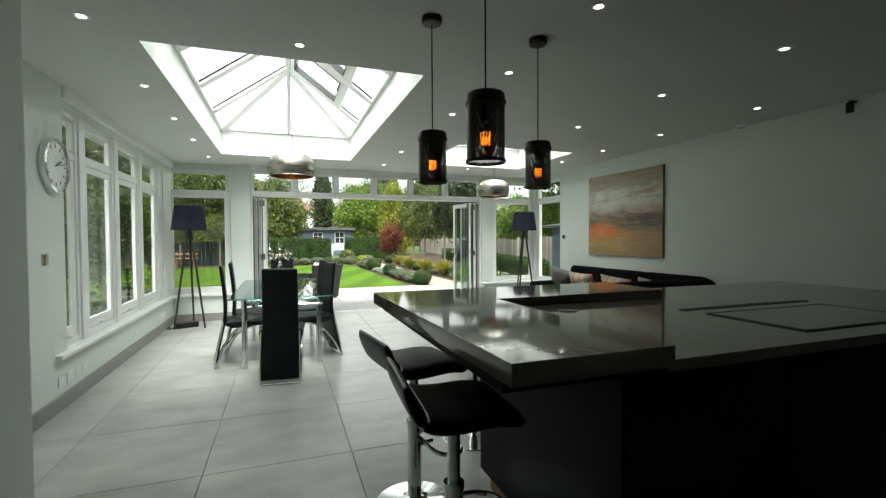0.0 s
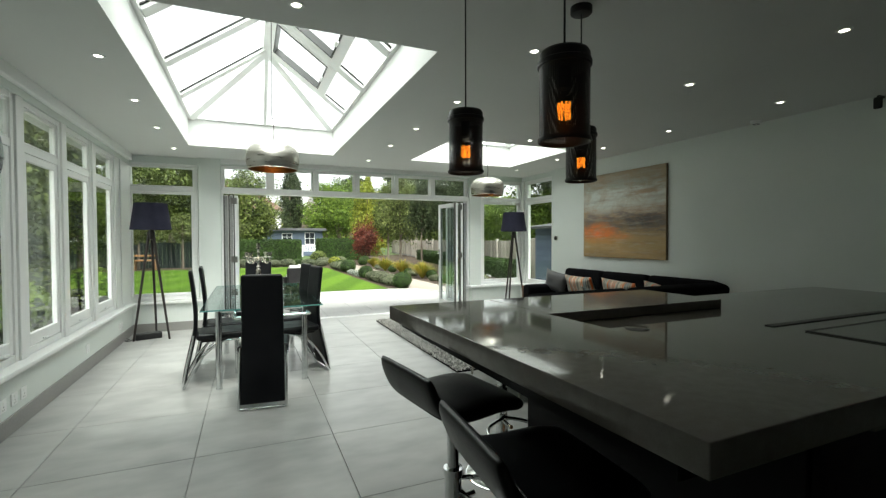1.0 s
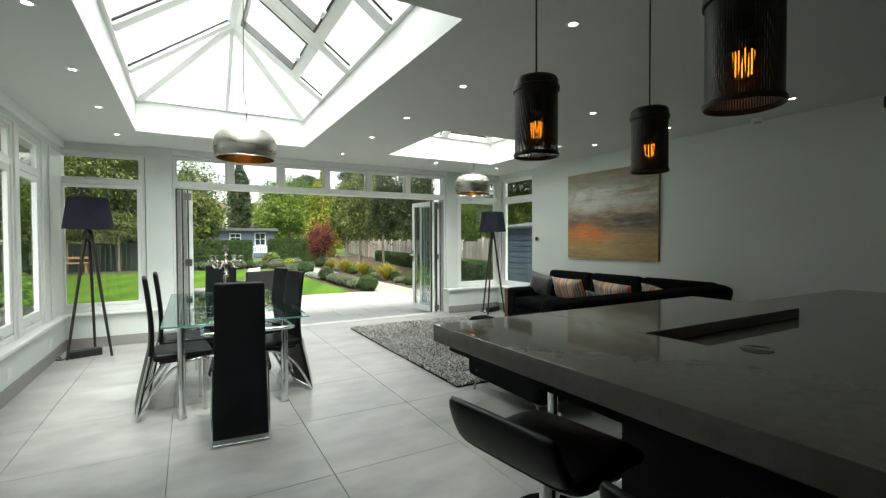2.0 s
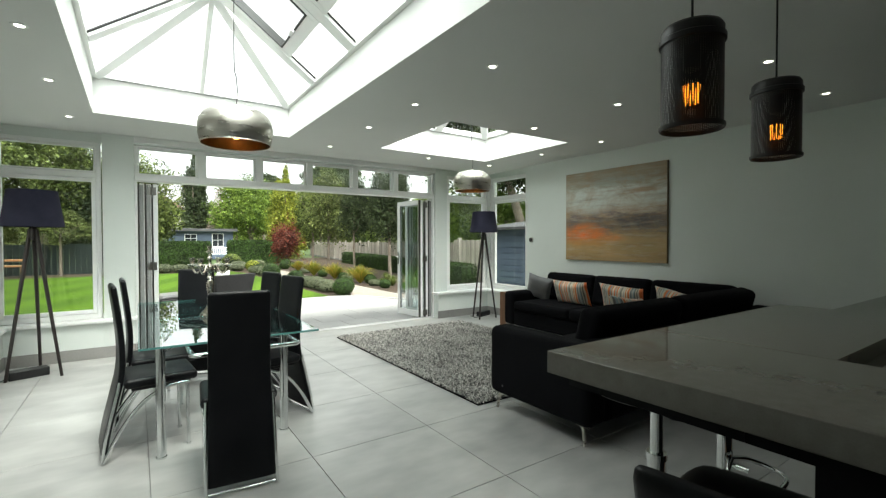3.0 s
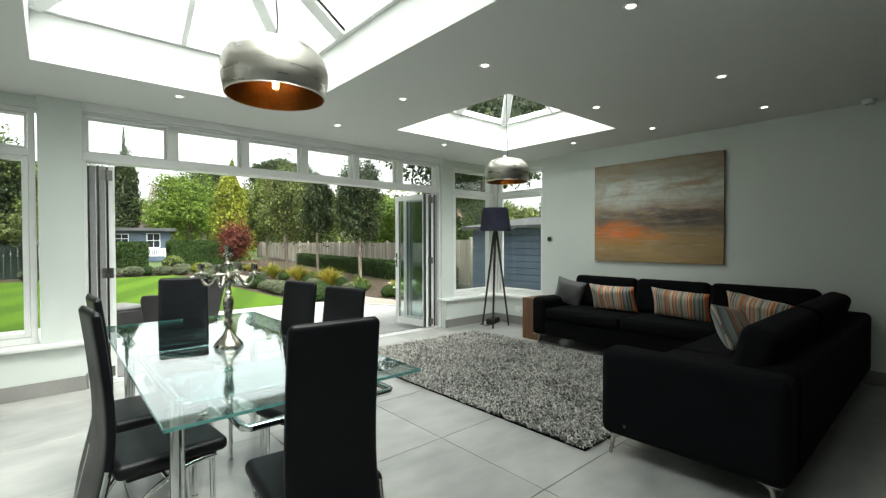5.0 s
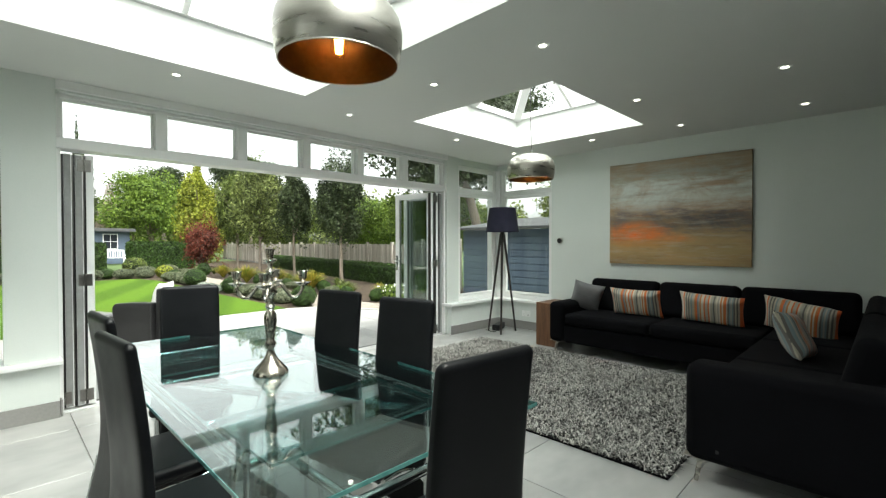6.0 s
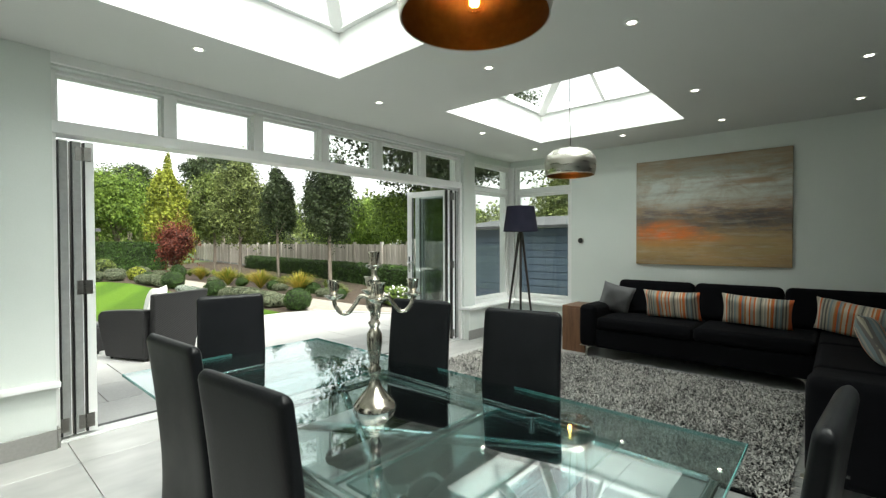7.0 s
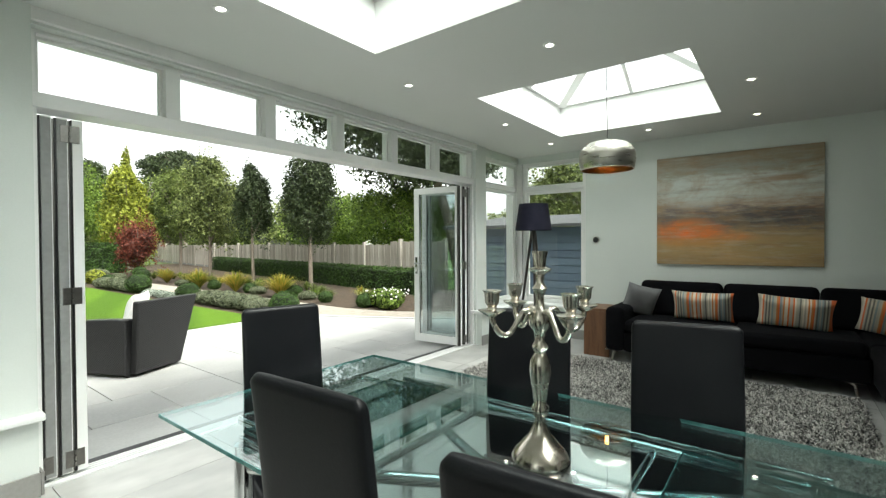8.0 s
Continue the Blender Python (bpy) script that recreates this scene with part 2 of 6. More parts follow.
sofa_cloth = surface("sofa_cloth", (0.003, 0.003, 0.004), (0.0055, 0.0055, 0.007), rough=0.95, scale=5, fine=500, bump=0.5, depth=0.003, spec=0.08, sheen=0.01)
chrome = surface("chrome", (0.70, 0.72, 0.72), (0.80, 0.81, 0.81), rough=0.10, metal=1, scale=4, bump=0, rvar=0.08)
brushed_steel = surface("brushed_steel", (0.42, 0.40, 0.36), (0.55, 0.53, 0.48), rough=0.30, metal=1, scale=5, fine=120, bump=0.05, stretch=(1, 1, 6), rvar=0.12)
copper_inside = surface("copper_inside", (0.17, 0.115, 0.06), (0.27, 0.18, 0.09), rough=0.38, metal=1, scale=6, fine=40, bump=0.15)
silver = surface("silver", (0.42, 0.385, 0.325), (0.60, 0.555, 0.48), rough=0.24, metal=1, scale=12, bump=0.04, rvar=0.14)
black_metal = surface("black_metal", (0.012, 0.012, 0.013), (0.022, 0.022, 0.023), rough=0.42, metal=0.3, scale=8, bump=0.05)
lamp_cloth = surface("lamp_cloth", (0.016, 0.016, 0.030), (0.026, 0.026, 0.044), rough=0.9, scale=10, fine=400, bump=0.3, spec=0.2)
lamp_wood = surface("lamp_wood", (0.012, 0.009, 0.009), (0.028, 0.02, 0.018), rough=0.4, scale=4, fine=50, stretch=(6, 6, 0.6))
plastic_white = surface("plastic_white", (0.75, 0.76, 0.75), rough=0.35, bump=0)
plastic_black = surface("plastic_black", (0.015, 0.015, 0.016), rough=0.4, bump=0)
window_glass = clear_glass("window_glass", (0.94, 0.96, 0.95), 1.35)
roof_glass = clear_glass("roof_glass", (0.95, 0.97, 0.97), 1.3)
table_glass = clear_glass("table_glass", (0.79, 0.905, 0.905), 2.55)
door_glass = clear_glass("door_glass", (0.88, 0.92, 0.92), 1.9)
glass_edge = surface("glass_edge", (0.07, 0.21, 0.20), (0.14, 0.32, 0.30), rough=0.12, scale=20, bump=0)
leaf_glass_edge = surface("leaf_glass_edge", (0.03, 0.10, 0.095), (0.06, 0.16, 0.15), rough=0.15, scale=20, bump=0)
filament = glow("filament", (1.0, 0.30, 0.025), 1.7)
warm_bulb = glow("warm_bulb", (1.0, 0.46, 0.11), 9.0)
spot_glow = glow("spot_glow", (1.0, 0.93, 0.82), 4.0)
grey_cloth = surface("grey_cloth", (0.12, 0.12, 0.125), (0.18, 0.18, 0.185), rough=0.9, scale=8, fine=300, bump=0.3, sheen=0.2)
white_cloth = surface("white_cloth", (0.72, 0.72, 0.70), rough=0.9, scale=8, fine=200, bump=0.2)
wicker = surface("wicker", (0.010, 0.010, 0.011), (0.026, 0.025, 0.026), rough=0.5, scale=10, fine=120, bump=0.4)
fence_wood = surface("fence_wood", (0.24, 0.215, 0.18), (0.40, 0.365, 0.315), rough=0.85, scale=3, fine=30, stretch=(5, 5, 0.5), bump=0.25, per_object=0.35)
blue_paint = surface("blue_paint", (0.075, 0.10, 0.15), (0.10, 0.135, 0.19), rough=0.6, scale=3, fine=40, per_object=0.2, bump=0.1)
felt_roof = surface("felt_roof", (0.05, 0.052, 0.055), (0.09, 0.09, 0.095), rough=0.9)
bark = surface("bark", (0.10, 0.08, 0.06), (0.22, 0.18, 0.145), rough=0.9, scale=6, fine=40, stretch=(4, 4, 0.8), bump=0.5, depth=0.01)
soil = surface("soil", (0.026, 0.017, 0.010), (0.085, 0.058, 0.036), rough=0.95, scale=6, fine=60, bump=0.8, depth=0.03, space="World")
gravel = surface("gravel", (0.24, 0.21, 0.175), (0.36, 0.325, 0.28), rough=0.9, scale=10, fine=90, bump=0.6, depth=0.01, space="World")
render_wall = surface("render_wall", (0.66, 0.66, 0.63), rough=0.8)
roof_tile = surface("roof_tile", (0.10, 0.058, 0.042), (0.17, 0.10, 0.07), rough=0.85, scale=3, fine=30, bump=0.4)
dark_opening = surface("dark_opening", (0.02, 0.024, 0.03), rough=0.6, spec=0.1)


def lawn_material():
    m, nt, p = nodes_of("lawn")
    N = nt.nodes.new
    pos = N("ShaderNodeNewGeometry").outputs["Position"]
    sep = N("ShaderNodeSeparateXYZ")
    link(nt, pos, sep.inputs[0])
    skew = N("ShaderNodeMath")
    skew.operation = "MULTIPLY_ADD"
    link(nt, sep.outputs["Y"], skew.inputs[0])
    skew.inputs[1].default_value = -0.42
    link(nt, sep.outputs["X"], skew.inputs[2])
    wob = N("ShaderNodeTexNoise")
    wob.inputs["Scale"].default_value = 0.7
    link(nt, pos, wob.inputs["Vector"])
    wadd = N("ShaderNodeMath")
    wadd.operation = "MULTIPLY_ADD"
    link(nt, wob.outputs[0], wadd.inputs[0])
    wadd.inputs[1].default_value = 0.25
    link(nt, skew.outputs[0], wadd.inputs[2])
    fr = N("ShaderNodeMath")
    fr.operation = "MULTIPLY"
    link(nt, wadd.outputs[0], fr.inputs[0])
    fr.inputs[1].default_value = 2 * math.pi / 1.5
    sn = N("ShaderNodeMath")
    sn.operation = "SINE"
    link(nt, fr.outputs[0], sn.inputs[0])
    st = N("ShaderNodeMapRange")
    link(nt, sn.outputs[0], st.inputs[0])
    st.inputs[1].default_value, st.inputs[2].default_value = -0.5, 0.5
    n2 = N("ShaderNodeTexNoise")
    n2.inputs["Scale"].default_value, n2.inputs["Detail"].default_value = 30, 8
    link(nt, pos, n2.inputs["Vector"])
    a = N("ShaderNodeMix")
    a.data_type = "RGBA"
    a.inputs[6].default_value, a.inputs[7].default_value = (0.064, 0.128, 0.010, 1), (0.096, 0.180, 0.015, 1)
    link(nt, st.outputs[0], a.inputs[0])
    b = N("ShaderNodeMix")
    b.data_type, b.blend_type = "RGBA", "MULTIPLY"
    b.inputs[0].default_value = 0.6
    link(nt, a.outputs[2], b.inputs[6])
    rp = N("ShaderNodeValToRGB")
    rp.color_ramp.elements[0].position, rp.color_ramp.elements[1].position = 0.35, 0.65
    rp.color_ramp.elements[0].color, rp.color_ramp.elements[1].color = (0.55, 0.55, 0.5, 1), (1, 1, 1, 1)
    link(nt, n2.outputs[0], rp.inputs[0])
    link(nt, rp.outputs[0], b.inputs[7])
    link(nt, b.outputs[2], p.inputs["Base Color"])
    p.inputs["Roughness"].default_value = 0.9
    p.inputs["Specular IOR Level"].default_value = 0.15
    bp = N("ShaderNodeBump")
    bp.inputs["Strength"].default_value, bp.inputs["Distance"].default_value = 0.7, 0.03
    link(nt, n2.outputs[0], bp.inputs["Height"])
    link(nt, bp.outputs[0], p.inputs["Normal"])
    return m


lawn_grass = lawn_material()
field_grass = surface("field_grass", (0.06, 0.10, 0.03), (0.09, 0.14, 0.04), rough=0.95, space="World")
leaf_dark = leafy("leaf_dark", (0.010, 0.018, 0.007), (0.078, 0.104, 0.042))
leaf_mid = leafy("leaf_mid", (0.020, 0.036, 0.008), (0.185, 0.232, 0.056))
leaf_olive = leafy("leaf_olive", (0.034, 0.048, 0.014), (0.245, 0.285, 0.092))
leaf_bright = leafy("leaf_bright", (0.034, 0.070, 0.008), (0.215, 0.305, 0.050))
leaf_yellow = leafy("leaf_yellow", (0.070, 0.090, 0.008), (0.34, 0.37, 0.05))
leaf_red = leafy("leaf_red", (0.028, 0.009, 0.006), (0.23, 0.060, 0.036))
leaf_rust = leafy("leaf_rust", (0.09, 0.16, 0.014), (0.44, 0.32, 0.06))
leaf_grey = leafy("leaf_grey", (0.060, 0.075, 0.036), (0.20, 0.215, 0.140))
leaf_silver = leafy("leaf_silver", (0.16, 0.19, 0.15), (0.36, 0.40, 0.34))
leaf_hedge = leafy("leaf_hedge", (0.008, 0.020, 0.003), (0.050, 0.100, 0.014), 0.08)
dry_twig = surface("dry_twig", (0.22, 0.17, 0.14), (0.34, 0.28, 0.24), rough=0.9)
flower_white = surface("flower_white", (0.75, 0.72, 0.74), rough=0.7)

# ---- the room: setting ----
CEIL = 2.55
WEST, EAST, NORTH, SOUTH = -1.60, 4.915, 8.58, -1.6
SKY1 = (-0.775, 1.063, 3.716, 7.64)
SKY2 = (2.237, 4.035, 5.99, 7.61)

structure("subfloor", boxed(WEST - 0.5, EAST + 0.5, SOUTH - 0.3, 8.80, -0.30, -0.012), grout)

# ceiling slab with the two lantern openings, deep enough to be their reveals
bm = bmesh.new()
xs = sorted({WEST - 0.45, EAST + 0.4, SKY1[0], SKY1[1], SKY2[0], SKY2[1]})
ys = sorted({SOUTH - 0.3, 9.0, SKY1[2], SKY1[3], SKY2[2], SKY2[3]})
inside = lambda x, y, r: r[0] < x < r[1] and r[2] < y < r[3]
grid_v = {}
def gv(x, y, z):
    k = (round(x, 4), round(y, 4), z)
    if k not in grid_v:
        grid_v[k] = bm.verts.new(k)
    return grid_v[k]
solid = lambda i, j: 0 <= i < len(xs) - 1 and 0 <= j < len(ys) - 1 and not any(inside((xs[i] + xs[i + 1]) / 2, (ys[j] + ys[j + 1]) / 2, r) for r in (SKY1, SKY2))
Z0, Z1 = CEIL, 2.888
for i in range(len(xs) - 1):
    for j in range(len(ys) - 1):
        if not solid(i, j):
            continue
        a, b, c, d = xs[i], xs[i + 1], ys[j], ys[j + 1]
        bm.faces.new((gv(a, c, Z0), gv(a, d, Z0), gv(b, d, Z0), gv(b, c, Z0)))
        bm.faces.new((gv(a, c, Z1), gv(b, c, Z1), gv(b, d, Z1), gv(a, d, Z1)))
        for (di, dj), (p, q) in {(-1, 0): ((a, d), (a, c)), (1, 0): ((b, c), (b, d)), (0, -1): ((a, c), (b, c)), (0, 1): ((b, d), (a, d))}.items():
            if not solid(i + di, j + dj):
                bm.faces.new((gv(*p, Z0), gv(*q, Z0), gv(*q, Z1), gv(*p, Z1)))
bmesh.ops.recalc_face_normals(bm, faces=bm.faces)
structure("ceiling", bm, ceiling_paint)

# walls
structure("wall_south", boxed(WEST - 0.4, EAST + 0.4, SOUTH - 0.2, SOUTH, 0, CEIL), wall_paint)
structure("wall_east", boxed(EAST, EAST + 0.3, 2.98, 7.62, 0, CEIL), wall_paint)
structure("wall_east_kitchen", boxed(EAST - 0.07, EAST + 0.3, SOUTH, 2.978, 0, CEIL), wall_paint)
structure("wall_west", boxed(WEST - 0.4, WEST, SOUTH, 4.855, 0, CEIL), wall_paint)
structure("wall_nib", boxed(WEST + 0.002, -0.90, 2.42, 2.66, 0, CEIL), wall_paint)
structure("wall_west_dwarf", boxed(WEST - 0.28, WEST, 4.857, 8.62, 0, 0.40), wall_paint)
structure("wall_west_head", boxed(WEST - 0.30, WEST - 0.030, 4.857, 8.90, 2.402, CEIL), wall_paint)
structure("wall_north_dwarf", boxed(WEST + 0.002, -0.76, NORTH, 8.86, 0, 0.40), wall_paint)
structure("wall_north_head", boxed(WEST - 0.028, -0.762, 8.67, 8.86, 2.45, CEIL), wall_paint)
structure("pier_west", boxed(-0.76, -0.46, NORTH + 0.012, 8.88, 0, CEIL), wall_paint)
structure("pier_east", boxed(3.78, 4.02, NORTH + 0.05, 8.88, 0, CEIL), wall_paint)
structure("wall_bay_dwarf", boxed(3.79, EAST + 0.25, NORTH - 0.03, 8.86, 0, 0.40), wall_paint)
structure("wall_bay_side", boxed(EAST - 0.05, EAST + 0.25, 7.622, NORTH - 0.032, 0, 0.40), wall_paint)
structure("wall_bay_head", boxed(4.022, EAST + 0.25, 8.66, 8.86, 2.46, CEIL), wall_paint)
structure("wall_bay_side_head", boxed(EAST + 0.06, EAST + 0.25, 7.622, 8.658, 2.46, CEIL), wall_paint)
structure("corner_post_east", boxed(4.97, 5.14, 8.60, 8.858, 0.40, 2.46), trim_paint)
structure("corner_post_west", boxed(WEST - 0.28, WEST - 0.032, 8.562, 8.858, 0.40, 2.40), trim_paint)
structure("lintel_north", boxed(-0.46, 3.78, 8.64, 8.86, 2.47, CEIL), wall_paint)
structure("cornice_north", boxed(-0.458, 3.778, 8.605, 8.638, 2.485, CEIL), trim_paint)
structure("cornice_west", boxed(WEST - 0.028, WEST + 0.02, 4.857, 8.598, 2.455, CEIL, 0.01), trim_paint)

# skirtings in grey tile
def skirting(x0, x1, y0, y1):
    structure("baseboard", boxed(x0, x1, y0, y1, 0.0, 0.125, 0.002), grey_skirting)
skirting(WEST, WEST + 0.014, 2.66, NORTH - 0.014)
skirting(WEST + 0.002, -0.46, NORTH - 0.014, NORTH)
skirting(-0.456, -0.442, NORTH + 0.002, 8.66)
skirting(3.776, EAST - 0.05, NORTH - 0.044, NORTH - 0.03)
skirting(EAST - 0.064, EAST - 0.05, 7.622, NORTH - 0.05)
skirting(EAST - 0.014, EAST, 2.98, 7.62)

# window boards
def sill(name, x0, x1, y0, y1):
    structure(name, boxed(x0, x1, y0, y1, 0.402, 0.44, 0.008), trim_paint, "", 40)
sill("window_sill_west", WEST - 0.30, WEST + 0.05, 4.65, NORTH - 0.052)
sill("window_sill_north", WEST - 0.30, -0.44, NORTH - 0.05, 8.86)
sill("window_sill_bay", 3.74, EAST + 0.24, NORTH - 0.08, 8.86)
sill("window_sill_side", EAST - 0.10, EAST + 0.24, 7.622, NORTH - 0.082)


def window(name, m, w, z0=0.442, z1=2.45, mid=2.075, stile=0.042, foot=0.0, label="white painted window with a fixed light above"):
    """A window in the xz plane, centred on x, its inner face on y = 0, with a lower casement and an upper light."""
    win = thing(name, label, "window", m, "", "structure")
    d = 0.062
    h = w / 2
    bm = bmesh.new()
    for a in ((-h, -h + 0.045, z0, z1), (h - 0.045, h, z0, z1)):
        box(bm, a[0], a[1], 0, d, a[2], a[3], 0.004)
    for a in ((z0, z0 + 0.055), (mid - 0.03, mid + 0.03), (z1 - 0.045, z1)):
        box(bm, -h + 0.045, h - 0.045, 0.004, d, a[0], a[1], 0.004)
    part("window_frame", bm, trim_paint, win)
    for lo, hi in ((z0 + 0.055, mid - 0.03), (mid + 0.03, z1 - 0.045)):
        bm = bmesh.new()
        t = stile if lo < 1 else 0.02
        x0, x1 = -h + 0.047, h - 0.047
        lo, hi = lo + 0.003, hi - 0.003
        box(bm, x0, x0 + t, 0.012, 0.050, lo, hi, 0.005)
        box(bm, x1 - t, x1, 0.012, 0.050, lo, hi, 0.005)
        g = foot if lo < 1 else 0.0
        box(bm, x0 + t, x1 - t, 0.012, 0.050, lo, lo + t + g, 0.005)
        box(bm, x0 + t, x1 - t, 0.012, 0.050, hi - t, hi, 0.005)
        casement = part("casement" if lo < 1 else "fanlight", bm, trim_paint, win)
        pane = part("pane", boxed(x0 + t, x1 - t, 0.032, 0.038, lo + t + g, hi - t), window_glass, casement, "", 0)
        pane.visible_shadow = False
    if z0 < 1:
        bm = boxed(-0.055, 0.055, -0.002, 0.012, z0 + 0.072, z0 + 0.088, 0.003)
        box(bm, -0.05, 0.03, -0.014, -0.002, z0 + 0.076, z0 + 0.086, 0.002)
        part("casement_handle", bm, trim_paint, win)
    return win


# west side: four bays of 0.875 m, the first half behind the wall's end; north: one, the bay: two
for k, (yc, w) in enumerate(((5.055, 0.40), (5.76, 0.755), (6.635, 0.755), (7.51, 0.755))):
    window("window_%d" % (k + 1), pose(WEST - 0.045, yc, 0, 0, 0, 90), w, z1=2.40, mid=2.035, stile=0.055, foot=0.04)
for yc in (5.3185, 6.1975, 7.0725):
    structure("mullion_west", boxed(WEST - 0.115, WEST - 0.030, yc - 0.058, yc + 0.058, 0.441, 2.40, 0.005), trim_paint, "", 40)
structure("corner_panel_west", boxed(WEST - 0.115, WEST - 0.030, 7.890, 8.559, 0.441, 2.40, 0.005), trim_paint, "", 40)
structure("corner_bead_west", boxed(WEST - 0.029, WEST - 0.012, 8.10, 8.15, 0.442, 2.40, 0.005), trim_paint, "", 40)
window("window_5", pose(-1.235, 8.68, 0), 0.92)
window("window_6", pose(4.51, 8.68, 0), 0.94, z1=2.46)
window("window_7", pose(EAST + 0.08, 8.11, 0, 0, 0, -90), 0.96, z1=2.46)

# fixed lights over the folding doors
trans = thing("window_8", "white painted row of six transom lights over the folding doors", "window", None, "", "structure")
bm = bmesh.new()
box(bm, -0.458, 3.778, 8.66, 8.84, 2.045, 2.125, 0.006)
box(bm, -0.458, 3.778, 8.70, 8.80, 2.445, 2.468, 0.003)
cuts = (-0.47, 0.25, 0.95, 1.64, 2.345, 3.05, 3.79)
for c in cuts:
    box(bm, max(c - 0.045, -0.458), min(c + 0.045, 3.778), 8.68, 8.82, 2.125, 2.445, 0.004)
part("window_frame", bm, trim_paint, trans)
for a, b in zip(cuts, cuts[1:]):
    p = part("pane", boxed(a + 0.047, b - 0.047, 8.745, 8.751, 2.127, 2.443), window_glass, trans, "", 0)
    p.visible_shadow = False
    bm = bmesh.new()
    for q in ((a + 0.046, a + 0.062, 2.126, 2.444), (b - 0.062, b - 0.046, 2.126, 2.444), (a + 0.062, b - 0.062, 2.126, 2.142), (a + 0.062, b - 0.062, 2.428, 2.444)):
        box(bm, q[0], q[1], 8.735, 8.775, q[2], q[3])
    part("bead", bm, trim_paint, trans)
structure("door_jamb_west", boxed(-0.459, -0.43, 8.665, 8.84, 0.0, 2.044, 0.003), trim_paint)
structure("door_jamb_east", boxed(3.75, 3.779, 8.665, 8.84, 0.0, 2.044, 0.003), trim_paint)
bm = boxed(-0.43, 3.75, 8.66, 8.70, -0.012, 0.006)
for y in (8.715, 8.745, 8.775):
    box(bm, -0.43, 3.75, y, y + 0.012, -0.012, 0.008)
structure("door_track", bm, trim_paint)
structure("drain_channel", boxed(-0.43, 3.75, 8.805, 8.90, -0.06, -0.012), black_metal)


hinge_steel = surface("hinge_steel", (0.17, 0.165, 0.155), (0.25, 0.24, 0.225), rough=0.35, metal=1, scale=9, fine=90, bump=0.05)


# grey that holds the shade on the folded leaves' end faces
edge_shade_grey = surface("edge_shade_grey", (0.24, 0.245, 0.24), (0.31, 0.315, 0.31), rough=0.5, scale=5, bump=0.03)


def door_leaf(m, label, handle=False, hinges=(), grey=False):
    """A glazed folding leaf in the yz plane, standing out from the track along +y."""
    leaf = thing("door_leaf", label, "door", m, "folding garden doors", "structure")
    W, H, T, S = 0.70, 2.015, 0.050, 0.075
    bm = bmesh.new()
    box(bm, -T / 2, T / 2, 0, S, 0.02, H, 0.004)
    box(bm, -T / 2, T / 2, W - S, W, 0.02, H, 0.004)
    box(bm, -T / 2 + 0.001, T / 2 - 0.001, S, W - S, 0.02, 0.02 + 0.10, 0.004)
    box(bm, -T / 2 + 0.001, T / 2 - 0.001, S, W - S, H - S, H, 0.004)
    part("leaf_frame", bm, trim_paint, leaf)
    bm = bmesh.new()
    for a in ((S - 0.002, S + 0.002), (W - S - 0.002, W - S + 0.002)):
        box(bm, -0.014, 0.014, a[0], a[1], 0.118, H - S + 0.002)
    part("gasket", bm, grey_skirting, leaf)
    pane = part("pane", boxed(-0.012, 0.012, S + 0.002, W - S - 0.002, 0.122, H - S - 0.002), door_glass, leaf, "", 0)
    pane.visible_shadow = False
    for z in hinges:
        c = -T / 2 - 0.012
        bm = boxed(c - 0.042, c - 0.004, -0.006, -0.001, z - 0.048, z + 0.048, 0.002)
        box(bm, c + 0.004, c + 0.046, -0.006, -0.001, z - 0.048, z + 0.048, 0.002)
        for q in (-0.032, 0.0, 0.032):
            rod(bm, (c, -0.007, z + q - 0.013), (c, -0.007, z + q + 0.013), 0.0065)
        for q in (-0.03, 0.03):
            for s in (-0.026, 0.028):
                rod(bm, (c + s, -0.0075, z + q), (c + s, -0.005, z + q), 0.004, seg=8)
        part("hinge", bm, hinge_steel, leaf)
    # covers the white end with a darker grey, in place of shade
    if grey:
        part("edge_shade", boxed(-T / 2 + 0.001, T / 2 - 0.006, -0.0045, -0.0005, 0.03, H - 0.01, 0.001), edge_shade_grey, leaf, "grey strip over the leaf end, with its shade put into the colour")
    part("rubber_seal", boxed(-T / 2 - 0.0105, -T / 2 - 0.0005, -0.003, 0.030, 0.025, H - 0.006), black_trim, leaf)
    # added metal strip standing in for the reflection along the glass edge
    part("reflection_strip", boxed(-T / 2 - 0.0205, -T / 2 - 0.011, 0.008, 0.030, 0.03, H - 0.01), hinge_steel, leaf, "metal strip added for the reflection between the leaves")
    if handle:
        bm = boxed(-T / 2 - 0.010, -T / 2, W - 0.055, W - 0.022, 0.90, 1.12, 0.004)
        tube(bm, smooth_path([(-T / 2 - 0.008, W - 0.038, 1.04), (-T / 2 - 0.05, W - 0.038, 1.04), (-T / 2 - 0.055, W - 0.06, 1.04), (-T / 2 - 0.055, W - 0.15, 1.04)]), 0.009)
        part("door_handle", bm, chrome, leaf, "chrome lever handle")
    return leaf


for x, hs in ((-0.388, (0.10,)), (-0.318, ()), (-0.250, (0.10, 1.02, 1.93))):
    door_leaf(pose(x, 8.70, 0), "white glazed folding door leaf, folded back in a stack", False, hs, x < -0.3)
for x, hs in ((3.718, ()), (3.648, (0.10, 1.02, 1.93))):
    door_leaf(pose(x, 8.70, 0), "white glazed folding door leaf, folded back in a stack", False, hs, x > 3.7)
door_leaf(pose(3.545, 8.70, 0, 0, 0, 5), "white glazed folding door leaf with handle, opened outwards", True)


